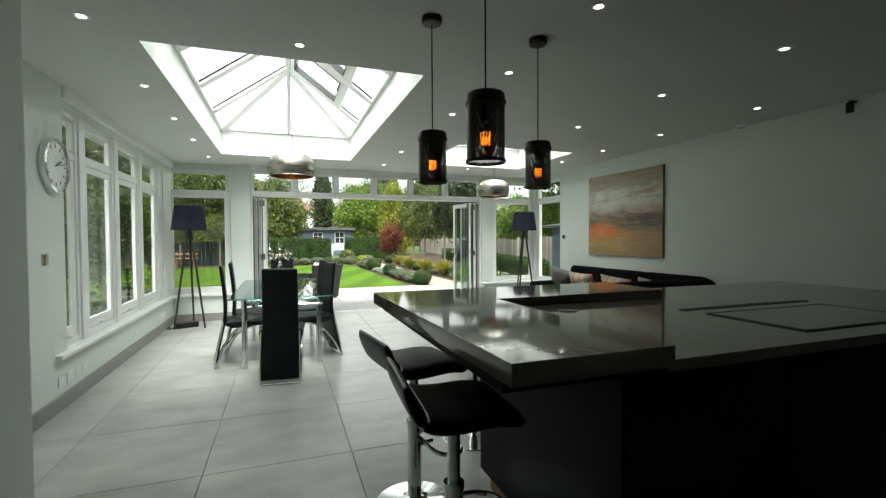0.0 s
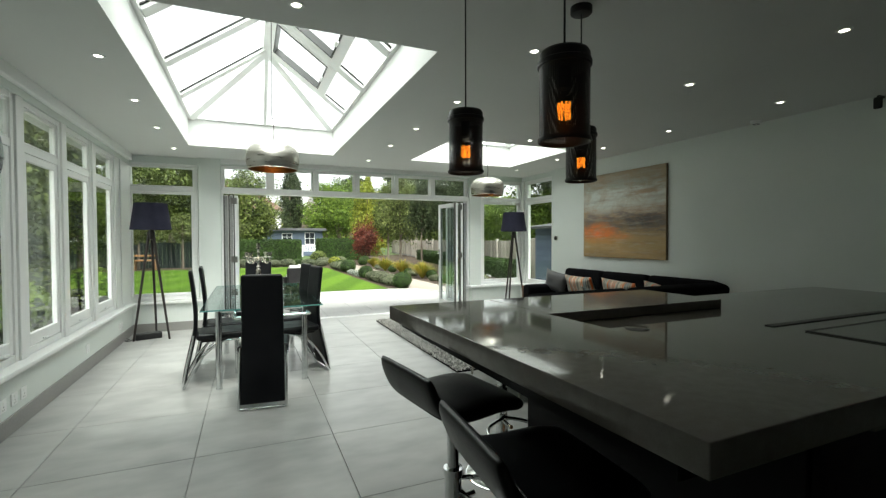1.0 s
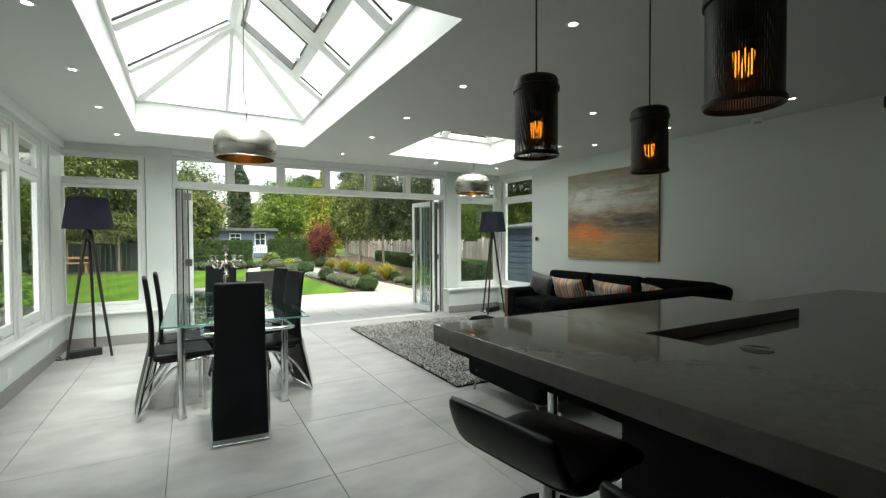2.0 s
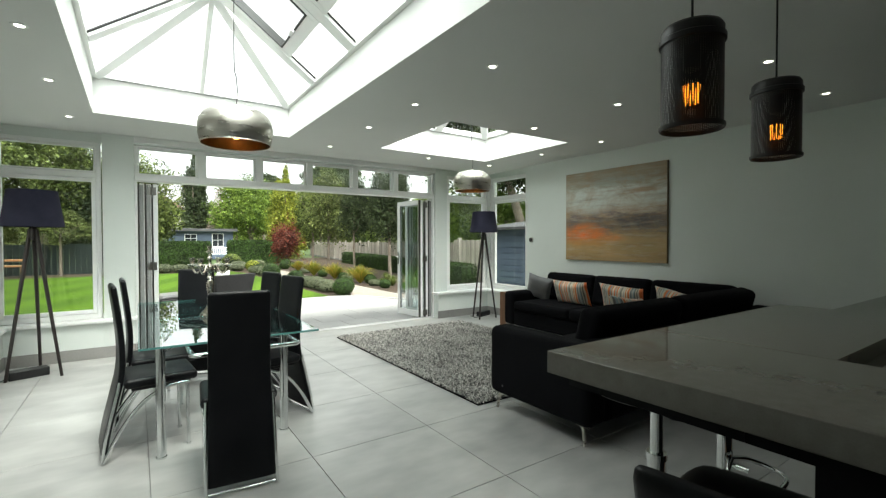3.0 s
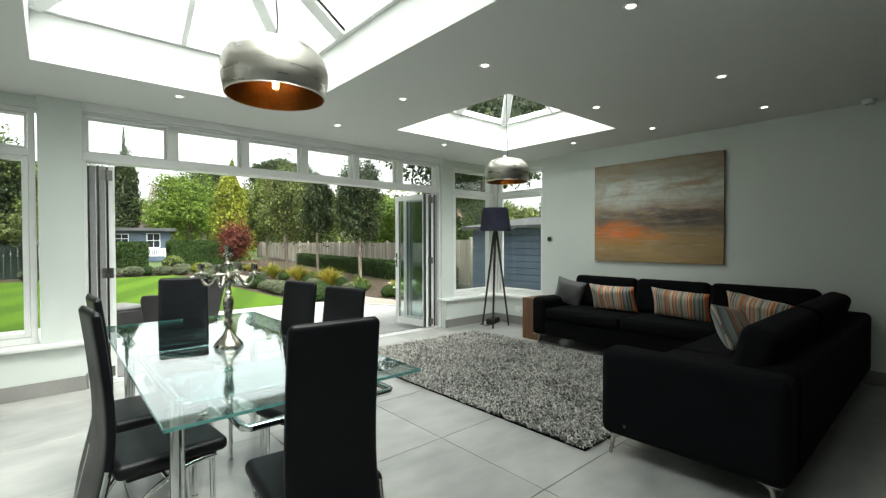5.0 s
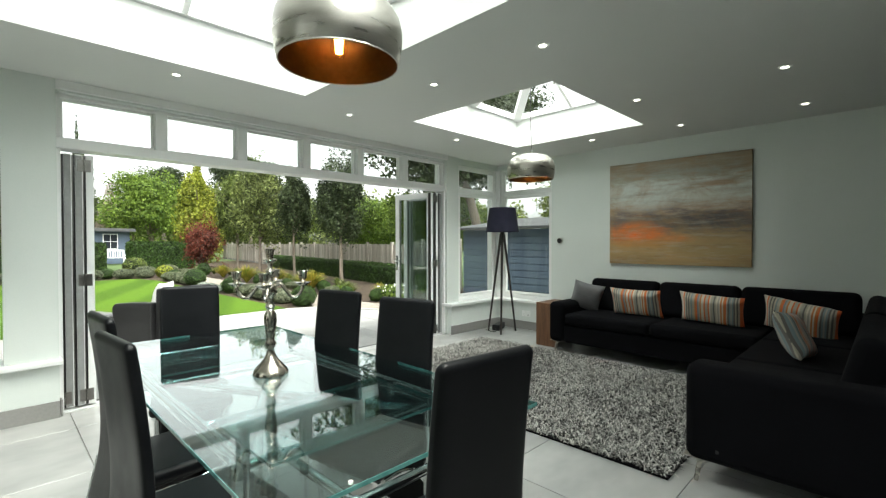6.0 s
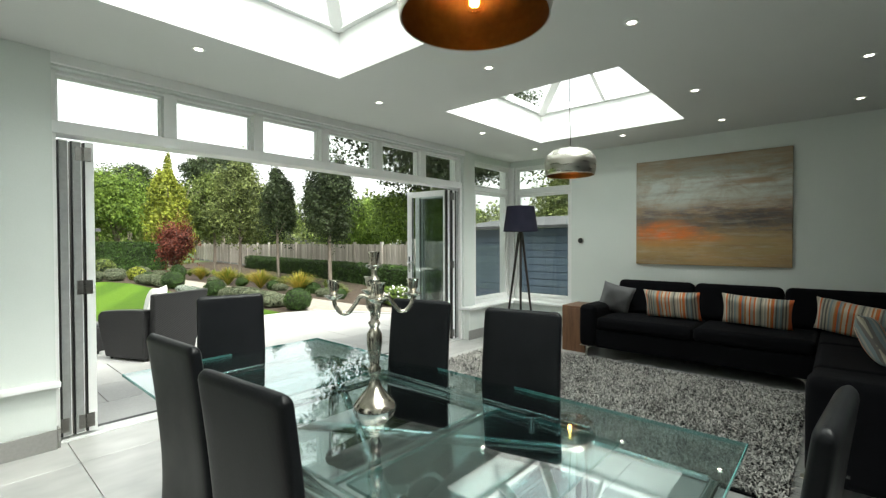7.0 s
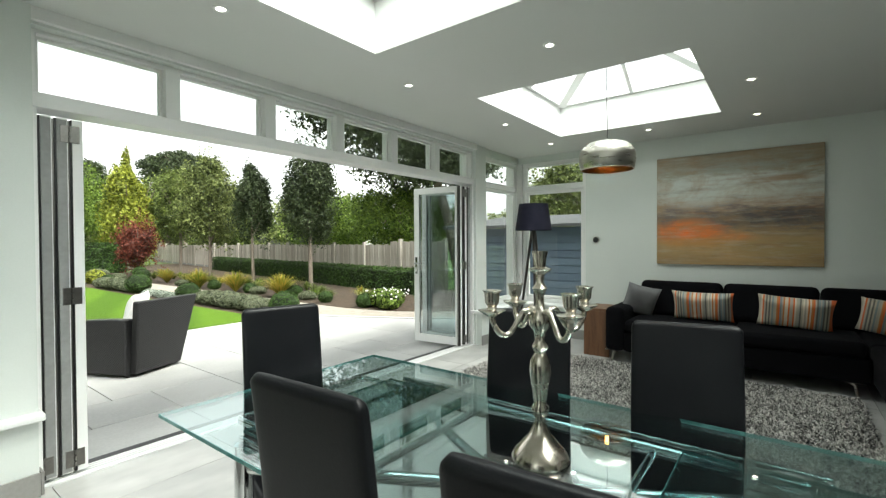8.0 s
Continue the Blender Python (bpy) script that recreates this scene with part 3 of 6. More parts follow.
# ---- roof lanterns ----
def lantern(name, r, ridge_axis, zr, zt, bars, label, vents=False):
    """A hipped glass roof over the opening r, from the kerb at zr to its ridge at zt."""
    x0, x1, y0, y1 = r
    lan = thing(name, label, "roof lantern", None, "", "structure")
    e = 0.035
    bm = bmesh.new()
    for a in ((x0 - 0.10, x0 + e, y0 - 0.10, y1 + 0.10), (x1 - e, x1 + 0.10, y0 - 0.10, y1 + 0.10)):
        box(bm, *a, zr, zr + 0.07, 0.004)
    for a in ((x0 + e, x1 - e, y0 - 0.10, y0 + e), (x0 + e, x1 - e, y1 - e, y1 + 0.10)):
        box(bm, *a, zr, zr + 0.07, 0.004)
    part("kerb", bm, trim_paint, lan)
    zb = zr + 0.06
    xm, ym = (x0 + x1) / 2, (y0 + y1) / 2
    half = (x1 - x0) / 2
    if ridge_axis == "y":
        ra, rb = Vector((xm, y0 + half, zt)), Vector((xm, y1 - half, zt))
    else:
        ra, rb = Vector((xm - 0.14, ym, zt)), Vector((xm + 0.14, ym, zt))
    c = [Vector((x0, y0, zb)), Vector((x1, y0, zb)), Vector((x1, y1, zb)), Vector((x0, y1, zb))]
    if ridge_axis == "y":
        faces = [(c[0], c[1], ra, ra), (c[2], c[3], rb, rb), (c[1], c[2], rb, ra), (c[3], c[0], ra, rb)]
        hips = [(c[0], ra), (c[1], ra), (c[2], rb), (c[3], rb)]
    else:
        faces = [(c[0], c[1], rb, ra), (c[2], c[3], ra, rb), (c[1], c[2], rb, rb), (c[3], c[0], ra, ra)]
        hips = [(c[0], ra), (c[1], rb), (c[2], rb), (c[3], ra)]

    def bar(a, b, w=0.055, t=0.075, nm="rafter"):
        d = b - a
        m = Matrix.Translation(a) @ d.to_track_quat("Y", "Z").to_matrix().to_4x4()
        part(nm, boxed(-w / 2, w / 2, 0, d.length, -t, 0.0, 0.008, m=m), trim_paint, lan)
    bar(ra - (rb - ra).normalized() * 0.03, rb + (rb - ra).normalized() * 0.03, 0.10, 0.10, "ridge")
    for a, b in hips:
        bar(a, b, 0.10, 0.085, "hip_rafter")
    for a, b, u, v in faces:
        n = bars[0] if (u - v).length > 0.5 else bars[1]
        for k in range(1, n):
            f = k / n
            base = a.lerp(b, f)
            if u is v:
                top = base.lerp(u, 1.0) if abs(f - 0.5) < 0.01 else None
                if top is None:
                    g = min(f, 1 - f) * 2
                    mid = a.lerp(b, 0.5)
                    up = u - mid
                    top = base + up * g
            else:
                # run up the slope until the ridge or a hip
                along = (b - a).normalized()
                mid = (u + v) / 2 - (a + b) / 2
                up = mid - along * mid.dot(along)
                L = (b - a).length
                pos = f * L
                s0, s1 = (u - b).dot(along) + L, (v - a).dot(along)
                lo, hi = min(s0, s1), max(s0, s1)
                g = 1.0 if lo <= pos <= hi else (pos / lo if pos < lo else (L - pos) / (L - hi))
                top = base + up * g
            w = 0.045 if u is v else 0.13
            bar(base, top, w, 0.075)
            if u is v:
                continue
            side_of = -0.070 if along.y > 0 else 0.070
            part("glazing_gasket", rodded(base + along * side_of + Vector((0, 0, -0.05)), top + along * side_of + Vector((0, 0, -0.05)), 0.010, seg=6), black_trim, lan)
        if vents and u is not v and b.y > a.y:
            along = (b - a).normalized()
            mid = (u + v) / 2 - (a + b) / 2
            up = mid - along * mid.dot(along)
            m = Matrix.Translation(a) @ Matrix((along, up.normalized(), along.cross(up).normalized())).transposed().to_4x4()
            L, S = (b - a).length, up.length
            for k in range(1, n - 1):
                p0, p1 = L * k / n + 0.07, L * (k + 1) / n - 0.07
                lo, hi = S * 0.26, S * 0.93
                vent = bmesh.new()
                for q in ((p0, p0 + 0.055, lo, hi), (p1 - 0.055, p1, lo, hi), (p0 + 0.055, p1 - 0.055, lo, lo + 0.10), (p0 + 0.055, p1 - 0.055, hi - 0.05, hi)):
                    box(vent, *q, -0.075, -0.012, 0.004, m=m)
                vent = part("opening_vent", vent, trim_paint, lan)
                seal = bmesh.new()
                box(seal, p0 + 0.055, p0 + 0.077, lo + 0.10, hi - 0.05, -0.079, -0.012, m=m)
                box(seal, p1 - 0.077, p1 - 0.055, lo + 0.10, hi - 0.05, -0.079, -0.012, m=m)
                box(seal, p0 + 0.077, p1 - 0.077, lo + 0.10, lo + 0.118, -0.079, -0.012, m=m)
                box(seal, p0 + 0.077, p1 - 0.077, hi - 0.068, hi - 0.05, -0.079, -0.012, m=m)
                part("seal", seal, black_trim, vent)
                part("winder", boxed((p0 + p1) / 2 - 0.05, (p0 + p1) / 2 + 0.05, lo + 0.10, lo + 0.13, -0.10, -0.06, 0.004, m=m), plastic_white, vent)
        bm = bmesh.new()
        vs = [bm.verts.new(p + Vector((0, 0, 0.01))) for p in ([a, b, u] if u is v else [a, b, u, v])]
        bm.faces.new(vs)
        pane = part("pane", bm, roof_glass, lan, "", 0)
        pane.visible_shadow = False
    return lan


lantern("roof_lantern", SKY1, "y", 2.890, 3.62, (4, 2), "white framed glass roof lantern over the dining table", True)
lantern("small_roof_lantern", SKY2, "x", 2.890, 3.42, (2, 2), "small white framed glass roof lantern over the rug")

# ---- downlights and ceiling things ----
def downlight(x, y):
    spot = thing("downlight", "round white recessed ceiling downlight, lit", "ceiling light", pose(x, y, CEIL), "ceiling downlights")
    part("rim", lathe(bmesh.new(), [(0.023, 0.0), (0.026, -0.005), (0.040, -0.004), (0.042, 0.0)], 24), plastic_white, spot)
    part("lens", lathe(bmesh.new(), [(0.0, -0.002), (0.0225, -0.002), (0.0225, 0.0)], 20), spot_glow, spot, "glowing lens")


for x, ys_ in ((-0.98, (2.4, 3.46, 4.65, 5.68, 6.72, 7.93)), (0.16, (2.3, 3.46, 7.87)), (1.64, (1.2, 2.45, 3.46, 4.64, 5.70, 6.68, 7.86)), (3.15, (1.2, 2.5, 3.51, 4.68, 5.71, 7.85)), (4.33, (2.4, 3.52, 4.69, 5.72, 6.71, 7.86))):
    for y in ys_:
        downlight(x, y)

alarm = thing("smoke_alarm", "round white smoke alarm on the ceiling", "smoke alarm", pose(4.80, 4.02, CEIL))
part("body", lathe(bmesh.new(), [(0.0, -0.035), (0.035, -0.035), (0.05, -0.022), (0.055, 0.0)], 28), plastic_white, alarm)
part("grille", lathe(bmesh.new(), [(0.018, -0.0355), (0.026, -0.039), (0.034, -0.0355)], 24), grey_cloth, alarm)

sensor = thing("alarm_sensor", "small black alarm sensor high on the wall corner", "sensor", pose(4.845, 3.04, 2.47))
part("housing", boxed(-0.03, 0.0, -0.03, 0.03, -0.05, 0.05, 0.012), plastic_black, sensor)
part("bracket", boxed(-0.012, 0.07, -0.012, 0.012, 0.045, 0.065, 0.004), plastic_black, sensor)

# ---- kitchen island ----
island = thing("kitchen_island", "black kitchen island with raised dark grey quartz breakfast bar", "kitchen island")
part("cabinet_body", boxed(1.02, 3.84, 1.56, 2.62, 0.10, 0.915, 0.003), cabinet_black, island)
part("kickboard", boxed(1.06, 3.80, 1.62, 2.58, 0.0, 0.10), oak, island, "oak kickboard")
for k in range(4):
    x = 1.03 + k * 0.70
    door = part("cabinet_door", boxed(x + 0.004, x + 0.696, 1.540, 1.558, 0.12, 0.90, 0.002), cabinet_black, island)
part("worktop", boxed(1.13, 3.90, 1.49, 3.01, 0.915, 0.953, 0.003), worktop_quartz, island, "dark grey polished quartz worktop")
bm = bmesh.new()
# the long side runs a little out of square
skew = Matrix(((1, -0.026, 0, 0.026 * 3.12), (0, 1, 0, 0), (0, 0, 1, 0), (0, 0, 0, 1)))
box(bm, 0.55, 1.10, 1.475, 3.12, 0.935, 1.0, 0.003, m=skew)
box(bm, 1.112, 2.24, 2.60, 3.119, 0.954, 0.9995, 0.003)
part("breakfast_bar", bm, worktop_quartz, island, "raised dark grey quartz breakfast bar")
part("bar_underside", boxed(0.60, 2.20, 2.62, 3.08, 0.90, 0.934), cabinet_black, island)
part("bar_underside", boxed(0.60, 1.12, 1.54, 2.618, 0.90, 0.934), cabinet_black, island)

hob = thing("induction_hob", "flush black glass induction hob in the worktop", "hob", pose(0, 0, 0.953))
part("glass_plate", boxed(1.97, 2.77, 1.63, 2.04, 0.0005, 0.004), black_glass, hob)
bm = bmesh.new()
for a in ((1.955, 1.97, 1.615, 2.055), (2.77, 2.785, 1.615, 2.055), (1.97, 2.77, 1.615, 1.63), (1.97, 2.77, 2.04, 2.055)):
    box(bm, *a, 0.0005, 0.005)
part("edge_trim", bm, black_trim, hob)
vent = thing("downdraft_vent", "thin black downdraft extractor slot in the worktop", "extractor", pose(0, 0, 0.953))
part("cover", boxed(1.94, 2.87, 2.165, 2.20, 0.0005, 0.004), black_trim, vent)
popup = thing("popup_socket", "round steel pop-up socket in the worktop", "socket", pose(1.40, 2.38, 0.953))
part("cap", lathe(bmesh.new(), [(0.0, 0.005), (0.045, 0.005), (0.05, 0.0005)], 28), black_glass, popup)


# ---- bar stools ----
def bar_stool(lift=0.0):
    st = thing("bar_stool", "black leather bar stool with low back on a chrome pedestal", "bar stool", None, "bar stools at the island")
    # seat shell: a bent pad that rises into a low back on -x
    prof = smooth_path([(0.20, 0.70), (0.10, 0.715), (-0.05, 0.71), (-0.14, 0.725), (-0.185, 0.78), (-0.215, 0.86)], 5)
    prof = [Vector((q[0], q[1] + lift, 0)) for q in prof]
    bm = bmesh.new()
    prof = [Vector((p[0], 0, p[1])) for p in [(q.x, q.y) for q in [Vector((a[0], a[1], 0)) for a in prof]]]
    n = len(prof)
    rows = []
    for i, p in enumerate(prof):
        t = (prof[min(i + 1, n - 1)] - prof[max(i - 1, 0)]).normalized()
        nn = Vector((-t.z, 0, t.x))
        if nn.z < 0 and abs(nn.x) < 0.7:
            nn = -nn
        f = i / (n - 1)
        th = 0.030 - 0.012 * max(0, f - 0.5) * 2
        w = 0.20 + 0.012 * math.sin(math.pi * f)
        for q, (a, b) in {0: (0.35, 0.93), 1: (0.75, 0.98), n - 1: (0.35, 0.94), n - 2: (0.8, 0.985)}.items():
            if i == q:
                th, w = th * a, w * b
        ring = []
        for k in range(20):
            a = 2 * math.pi * k / 20
            cx, cz = math.cos(a), math.sin(a)
            sx = math.copysign(abs(cx) ** 0.35, cx) * w
            sz = math.copysign(abs(cz) ** 0.6, cz) * th
            ring.append(bm.verts.new(p + Vector((0, sx, 0)) + nn * sz))
        rows.append(ring)
    for a, b in zip(rows, rows[1:]):
        for k in range(20):
            bm.faces.new((a[k], a[(k + 1) % 20], b[(k + 1) % 20], b[k]))
    bm.faces.new(rows[0])
    bm.faces.new(rows[-1][::-1])
    bmesh.ops.recalc_face_normals(bm, faces=bm.faces)
    part("seat", bm, black_leather, st, "", 60)
    part("mounting_plate", boxed(-0.09, 0.09, -0.09, 0.09, 0.655 + lift, 0.678 + lift, 0.004), black_metal, st)
    part("pole", rod(rodded((0, 0, 0.03), (0, 0, 0.42 + 2 * lift), 0.034, seg=20), (0, 0, 0.42 + 2 * lift), (0, 0, 0.66 + lift), 0.024, seg=20), chrome, st)
    part("collar", rodded((0, 0, 0.405 + 2 * lift), (0, 0, 0.43 + 2 * lift), 0.039, seg=20), chrome, st)
    part("base", lathe(bmesh.new(), [(0.0, 0.05), (0.05, 0.045), (0.09, 0.022), (0.195, 0.012), (0.205, 0.006), (0.205, 0.0), (0.0, 0.0)], 40), chrome, st)
    bm = bmesh.new()
    tube(bm, [(0.03, 0, 0.30), (0.10, 0.0, 0.30)], 0.012)
    tube(bm, smooth_path([(0.03, 0.0, 0.33), (0.06, 0.12, 0.30), (0.15, 0.15, 0.28), (0.21, 0.10, 0.28), (0.225, 0, 0.28), (0.21, -0.10, 0.28), (0.15, -0.15, 0.28), (0.06, -0.12, 0.30), (0.03, 0.0, 0.33)]), 0.011)
    part("footrest", bm, chrome, st)
    part("lever", tube(bmesh.new(), [(0.0, 0.05, 0.66 + lift), (0.02, 0.15, 0.63 + lift), (0.03, 0.20, 0.60 + lift)], 0.006), black_metal, st)
    return st


stool = bar_stool()
stool.matrix_basis = pose(0.645, 2.58, 0, 0, 0, 8)
copy_thing(stool, pose(0.625, 1.98, 0, 0, 0, -4))
tall = bar_stool(0.035)
tall.matrix_basis = pose(1.22, 3.17, 0, 0, 0, -90)
copy_thing(tall, pose(1.78, 3.17, 0, 0, 0, -86))


# ---- pendants ----
def cage_pendant(x, y):
    p = thing("cage_pendant", "black wire mesh cylinder pendant with a glowing filament bulb", "pendant lamp", pose(x, y, 0), "pendants over the island")
    part("ceiling_rose", lathe(bmesh.new(), [(0.0, 2.512), (0.05, 2.512), (0.056, 2.518), (0.056, CEIL - 0.0005), (0.0, CEIL - 0.0005)], 28), black_metal, p)
    part("cable", rodded((0, 0, 1.93), (0, 0, 2.513), 0.0035, seg=8), black_metal, p)
    R, za, zb = 0.078, 1.635, 1.875
    part("cap", lathe(bmesh.new(), [(0.0, 1.925), (0.02, 1.922), (0.073, 1.915), (0.079, 1.905), (0.079, 1.885), (0.084, 1.882), (0.084, 1.868), (0.079, 1.865), (0.0, 1.866)], 36), black_metal, p)
    bm = bmesh.new()
    seg, rows = 84, 56
    w = 2 * math.pi / seg
    for k in range(seg):
        a0, a1 = k * w, k * w + w * 0.62
        q = [bm.verts.new((R * math.cos(a), R * math.sin(a), z)) for a, z in ((a0, za), (a1, za), (a1, zb), (a0, zb))]
        bm.faces.new(q)
    for j in range(rows):
        z = za + (zb - za) * j / rows
        ring = [[bm.verts.new((R * 1.003 * math.cos(k * w * 2), R * 1.003 * math.sin(k * w * 2), z + dz)) for k in range(seg // 2)] for dz in (0, (zb - za) / rows * 0.60)]
        for k in range(seg // 2):
            bm.faces.new((ring[0][k], ring[0][(k + 1) % (seg // 2)], ring[1][(k + 1) % (seg // 2)], ring[1][k]))
    part("wire_mesh", bm, black_metal, p)
    part("bottom_ring", lathe(bmesh.new(), [(0.080, za - 0.004), (0.083, za), (0.083, za + 0.008), (0.077, za + 0.008), (0.077, za - 0.002), (0.080, za - 0.004)], 36), black_metal, p)
    part("bulb_holder", rodded((0, 0, 1.80), (0, 0, 1.87), 0.022, seg=20), black_metal, p)
    part("bulb", lathe(bmesh.new(), [(0.0, 1.675), (0.022, 1.682), (0.032, 1.70), (0.034, 1.72), (0.026, 1.765), (0.016, 1.80)], 24), clear_bulb, p)
    bm = bmesh.new()
    for k in range(9):
        a = math.pi * 2 / 9 * k
        rod(bm, (0.017 * math.cos(a), 0.017 * math.sin(a), 1.705), (0.019 * math.cos(a + 0.25), 0.019 * math.sin(a + 0.25), 1.757), 0.0030, seg=6)
    part("filament", bm, filament, p, "glowing orange filament")


clear_bulb = clear_glass("clear_bulb", (0.98, 0.93, 0.85), 1.15)
for x, y in ((0.835, 2.145), (0.84, 2.855), (1.545, 2.90)):
    cage_pendant(x, y)


def dome_pendant(x, y, ztop, z=1.995):
    p = thing("dome_pendant", "brushed steel dome pendant with copper inside, lit", "pendant lamp", pose(x, y, z), "dome pendants under the lanterns")
    R = 0.245
    prof = [(0.0, 0.262), (0.06, 0.261), (0.12, 0.252), (0.17, 0.235), (0.21, 0.205), (0.236, 0.165), (0.245, 0.12), (0.243, 0.07), (0.236, 0.03), (0.228, 0.0)]
    part("shade", lathe(bmesh.new(), prof, 56), brushed_steel, p)
    part("shade_lining", lathe(bmesh.new(), [(max(r - 0.004, 0), h - 0.003 if h > 0.05 else h) for r, h in prof], 56), copper_inside, p, "copper lining")
    part("rolled_edge", tube(bmesh.new(), [(0.227 * math.cos(2 * math.pi * k / 56), 0.227 * math.sin(2 * math.pi * k / 56), 0.0) for k in range(56)], 0.003, 6, True), brushed_steel, p)
    part("bulb_holder", rodded((0, 0, 0.17), (0, 0, 0.258), 0.024, seg=20), black_metal, p)
    part("bulb", lathe(bmesh.new(), [(0.0, 0.022), (0.02, 0.027), (0.032, 0.047), (0.033, 0.067), (0.022, 0.11), (0.014, 0.17)], 20), clear_bulb, p, "clear glass bulb")
    bm = bmesh.new()
    for k in range(6):
        a = math.pi / 3 * k
        rod(bm, (0.010 * math.cos(a), 0.010 * math.sin(a), 0.042), (0.014 * math.cos(a + 0.4), 0.014 * math.sin(a + 0.4), 0.105), 0.0055, seg=6)
    part("filament", bm, warm_bulb, p, "glowing warm filament")
    h = ztop - z
    part("cable", tube(bmesh.new(), smooth_path([(0.0, 0.0, 0.26), (0.012, 0.0, 0.36), (0.004, 0.0, 0.48), (-0.008, 0.0, 0.62), (0, 0, h)], 8), 0.0035, 6), black_metal, p)
    part("cord_grip", rodded((0, 0, 0.255), (0, 0, 0.285), 0.010, 0.006, seg=12), brushed_steel, p)


dome_pendant(0.145, 5.665, 3.53, 2.007)
dome_pendant(3.14, 6.79, 3.33, 1.965)


# ---- dining table ----
TX0, TX1, TY0, TY1, TZ = -0.445, 0.505, 5.0, 7.10, 0.765
table = thing("dining_table", "extending glass dining table with chrome legs and rails", "dining table")
top = part("glass_top", boxed(TX0 + 0.002, TX1 - 0.002, TY0 + 0.002, TY1 - 0.002, TZ - 0.012, TZ), table_glass, table, "clear green-tinted glass top", 0)
top.visible_shadow = False
bm = bmesh.new()
for a in ((TX0, TX0 + 0.002, TY0, TY1), (TX1 - 0.002, TX1, TY0, TY1), (TX0, TX1, TY0, TY0 + 0.002), (TX0, TX1, TY1 - 0.002, TY1)):
    box(bm, *a, TZ - 0.0115, TZ - 0.0005)
part("polished_edge", bm, glass_edge, table, "green polished glass edge")
for y0, y1 in ((5.30, 5.72), (6.42, 6.84)):
    lf = part("extension_leaf", boxed(-0.30, 0.36, y0, y1, TZ - 0.045, TZ - 0.035), table_glass, table, "", 0)
    lf.visible_shadow = False
    bm = bmesh.new()
    for a in ((-0.302, -0.30, y0, y1), (0.36, 0.362, y0, y1), (-0.302, 0.362, y0 - 0.002, y0), (-0.302, 0.362, y1, y1 + 0.002)):
        box(bm, *a, TZ - 0.0445, TZ - 0.0355)
    part("leaf_edge", bm, leaf_glass_edge, table)
for x in (-0.335, 0.395):
    part("side_rail", rodded((x, 5.40, TZ - 0.07), (x, 6.80, TZ - 0.07), 0.021, seg=18), chrome, table)
    part("slide_rail", boxed(x - 0.006, x + 0.006, 5.40, 6.80, TZ - 0.046, TZ - 0.030, 0.003), chrome, table)
    for y in (5.42, 6.78):
        part("leg", rod(rodded((x, y, 0.012), (x, y, TZ - 0.05), 0.027, seg=24), (x, y, 0.0), (x, y, 0.012), 0.030, seg=24), chrome, table)
for y in (5.42, 5.80, 6.40, 6.78):
    part("cross_rail", rodded((-0.335, y, TZ - 0.075), (0.395, y, TZ - 0.075), 0.013, seg=14), chrome, table)
for a, b in (((-0.33, 5.45), (0.39, 6.75)), ((0.39, 5.45), (-0.33, 6.75))):
    part("brace", rodded((*a, TZ - 0.115), (*b, TZ - 0.115), 0.019, seg=14), chrome, table)
for s, y, ye in ((1, 5.42, 5.06), (-1, 6.78, 7.06)):
    pts = [(-0.20, y, TZ - 0.085), (-0.20, ye + 0.02 * s, TZ - 0.085), (-0.18, ye, TZ - 0.085), (0.38, ye, TZ - 0.085), (0.40, ye + 0.02 * s, TZ - 0.085), (0.40, y, TZ - 0.085)]
    part("pull_handle", tube(bmesh.new(), pts, 0.014, 12), chrome, table)
for x in (-0.267, 0.323):
    for y in (5.57, 6.64):
        bm = rodded((x, y, TZ - 0.026), (x, y, TZ - 0.0125), 0.019, seg=20)
        rod(bm, (x, y, TZ - 0.07), (x, y, TZ - 0.026), 0.011, seg=14)
        part("glass_bolt", bm, chrome, table)


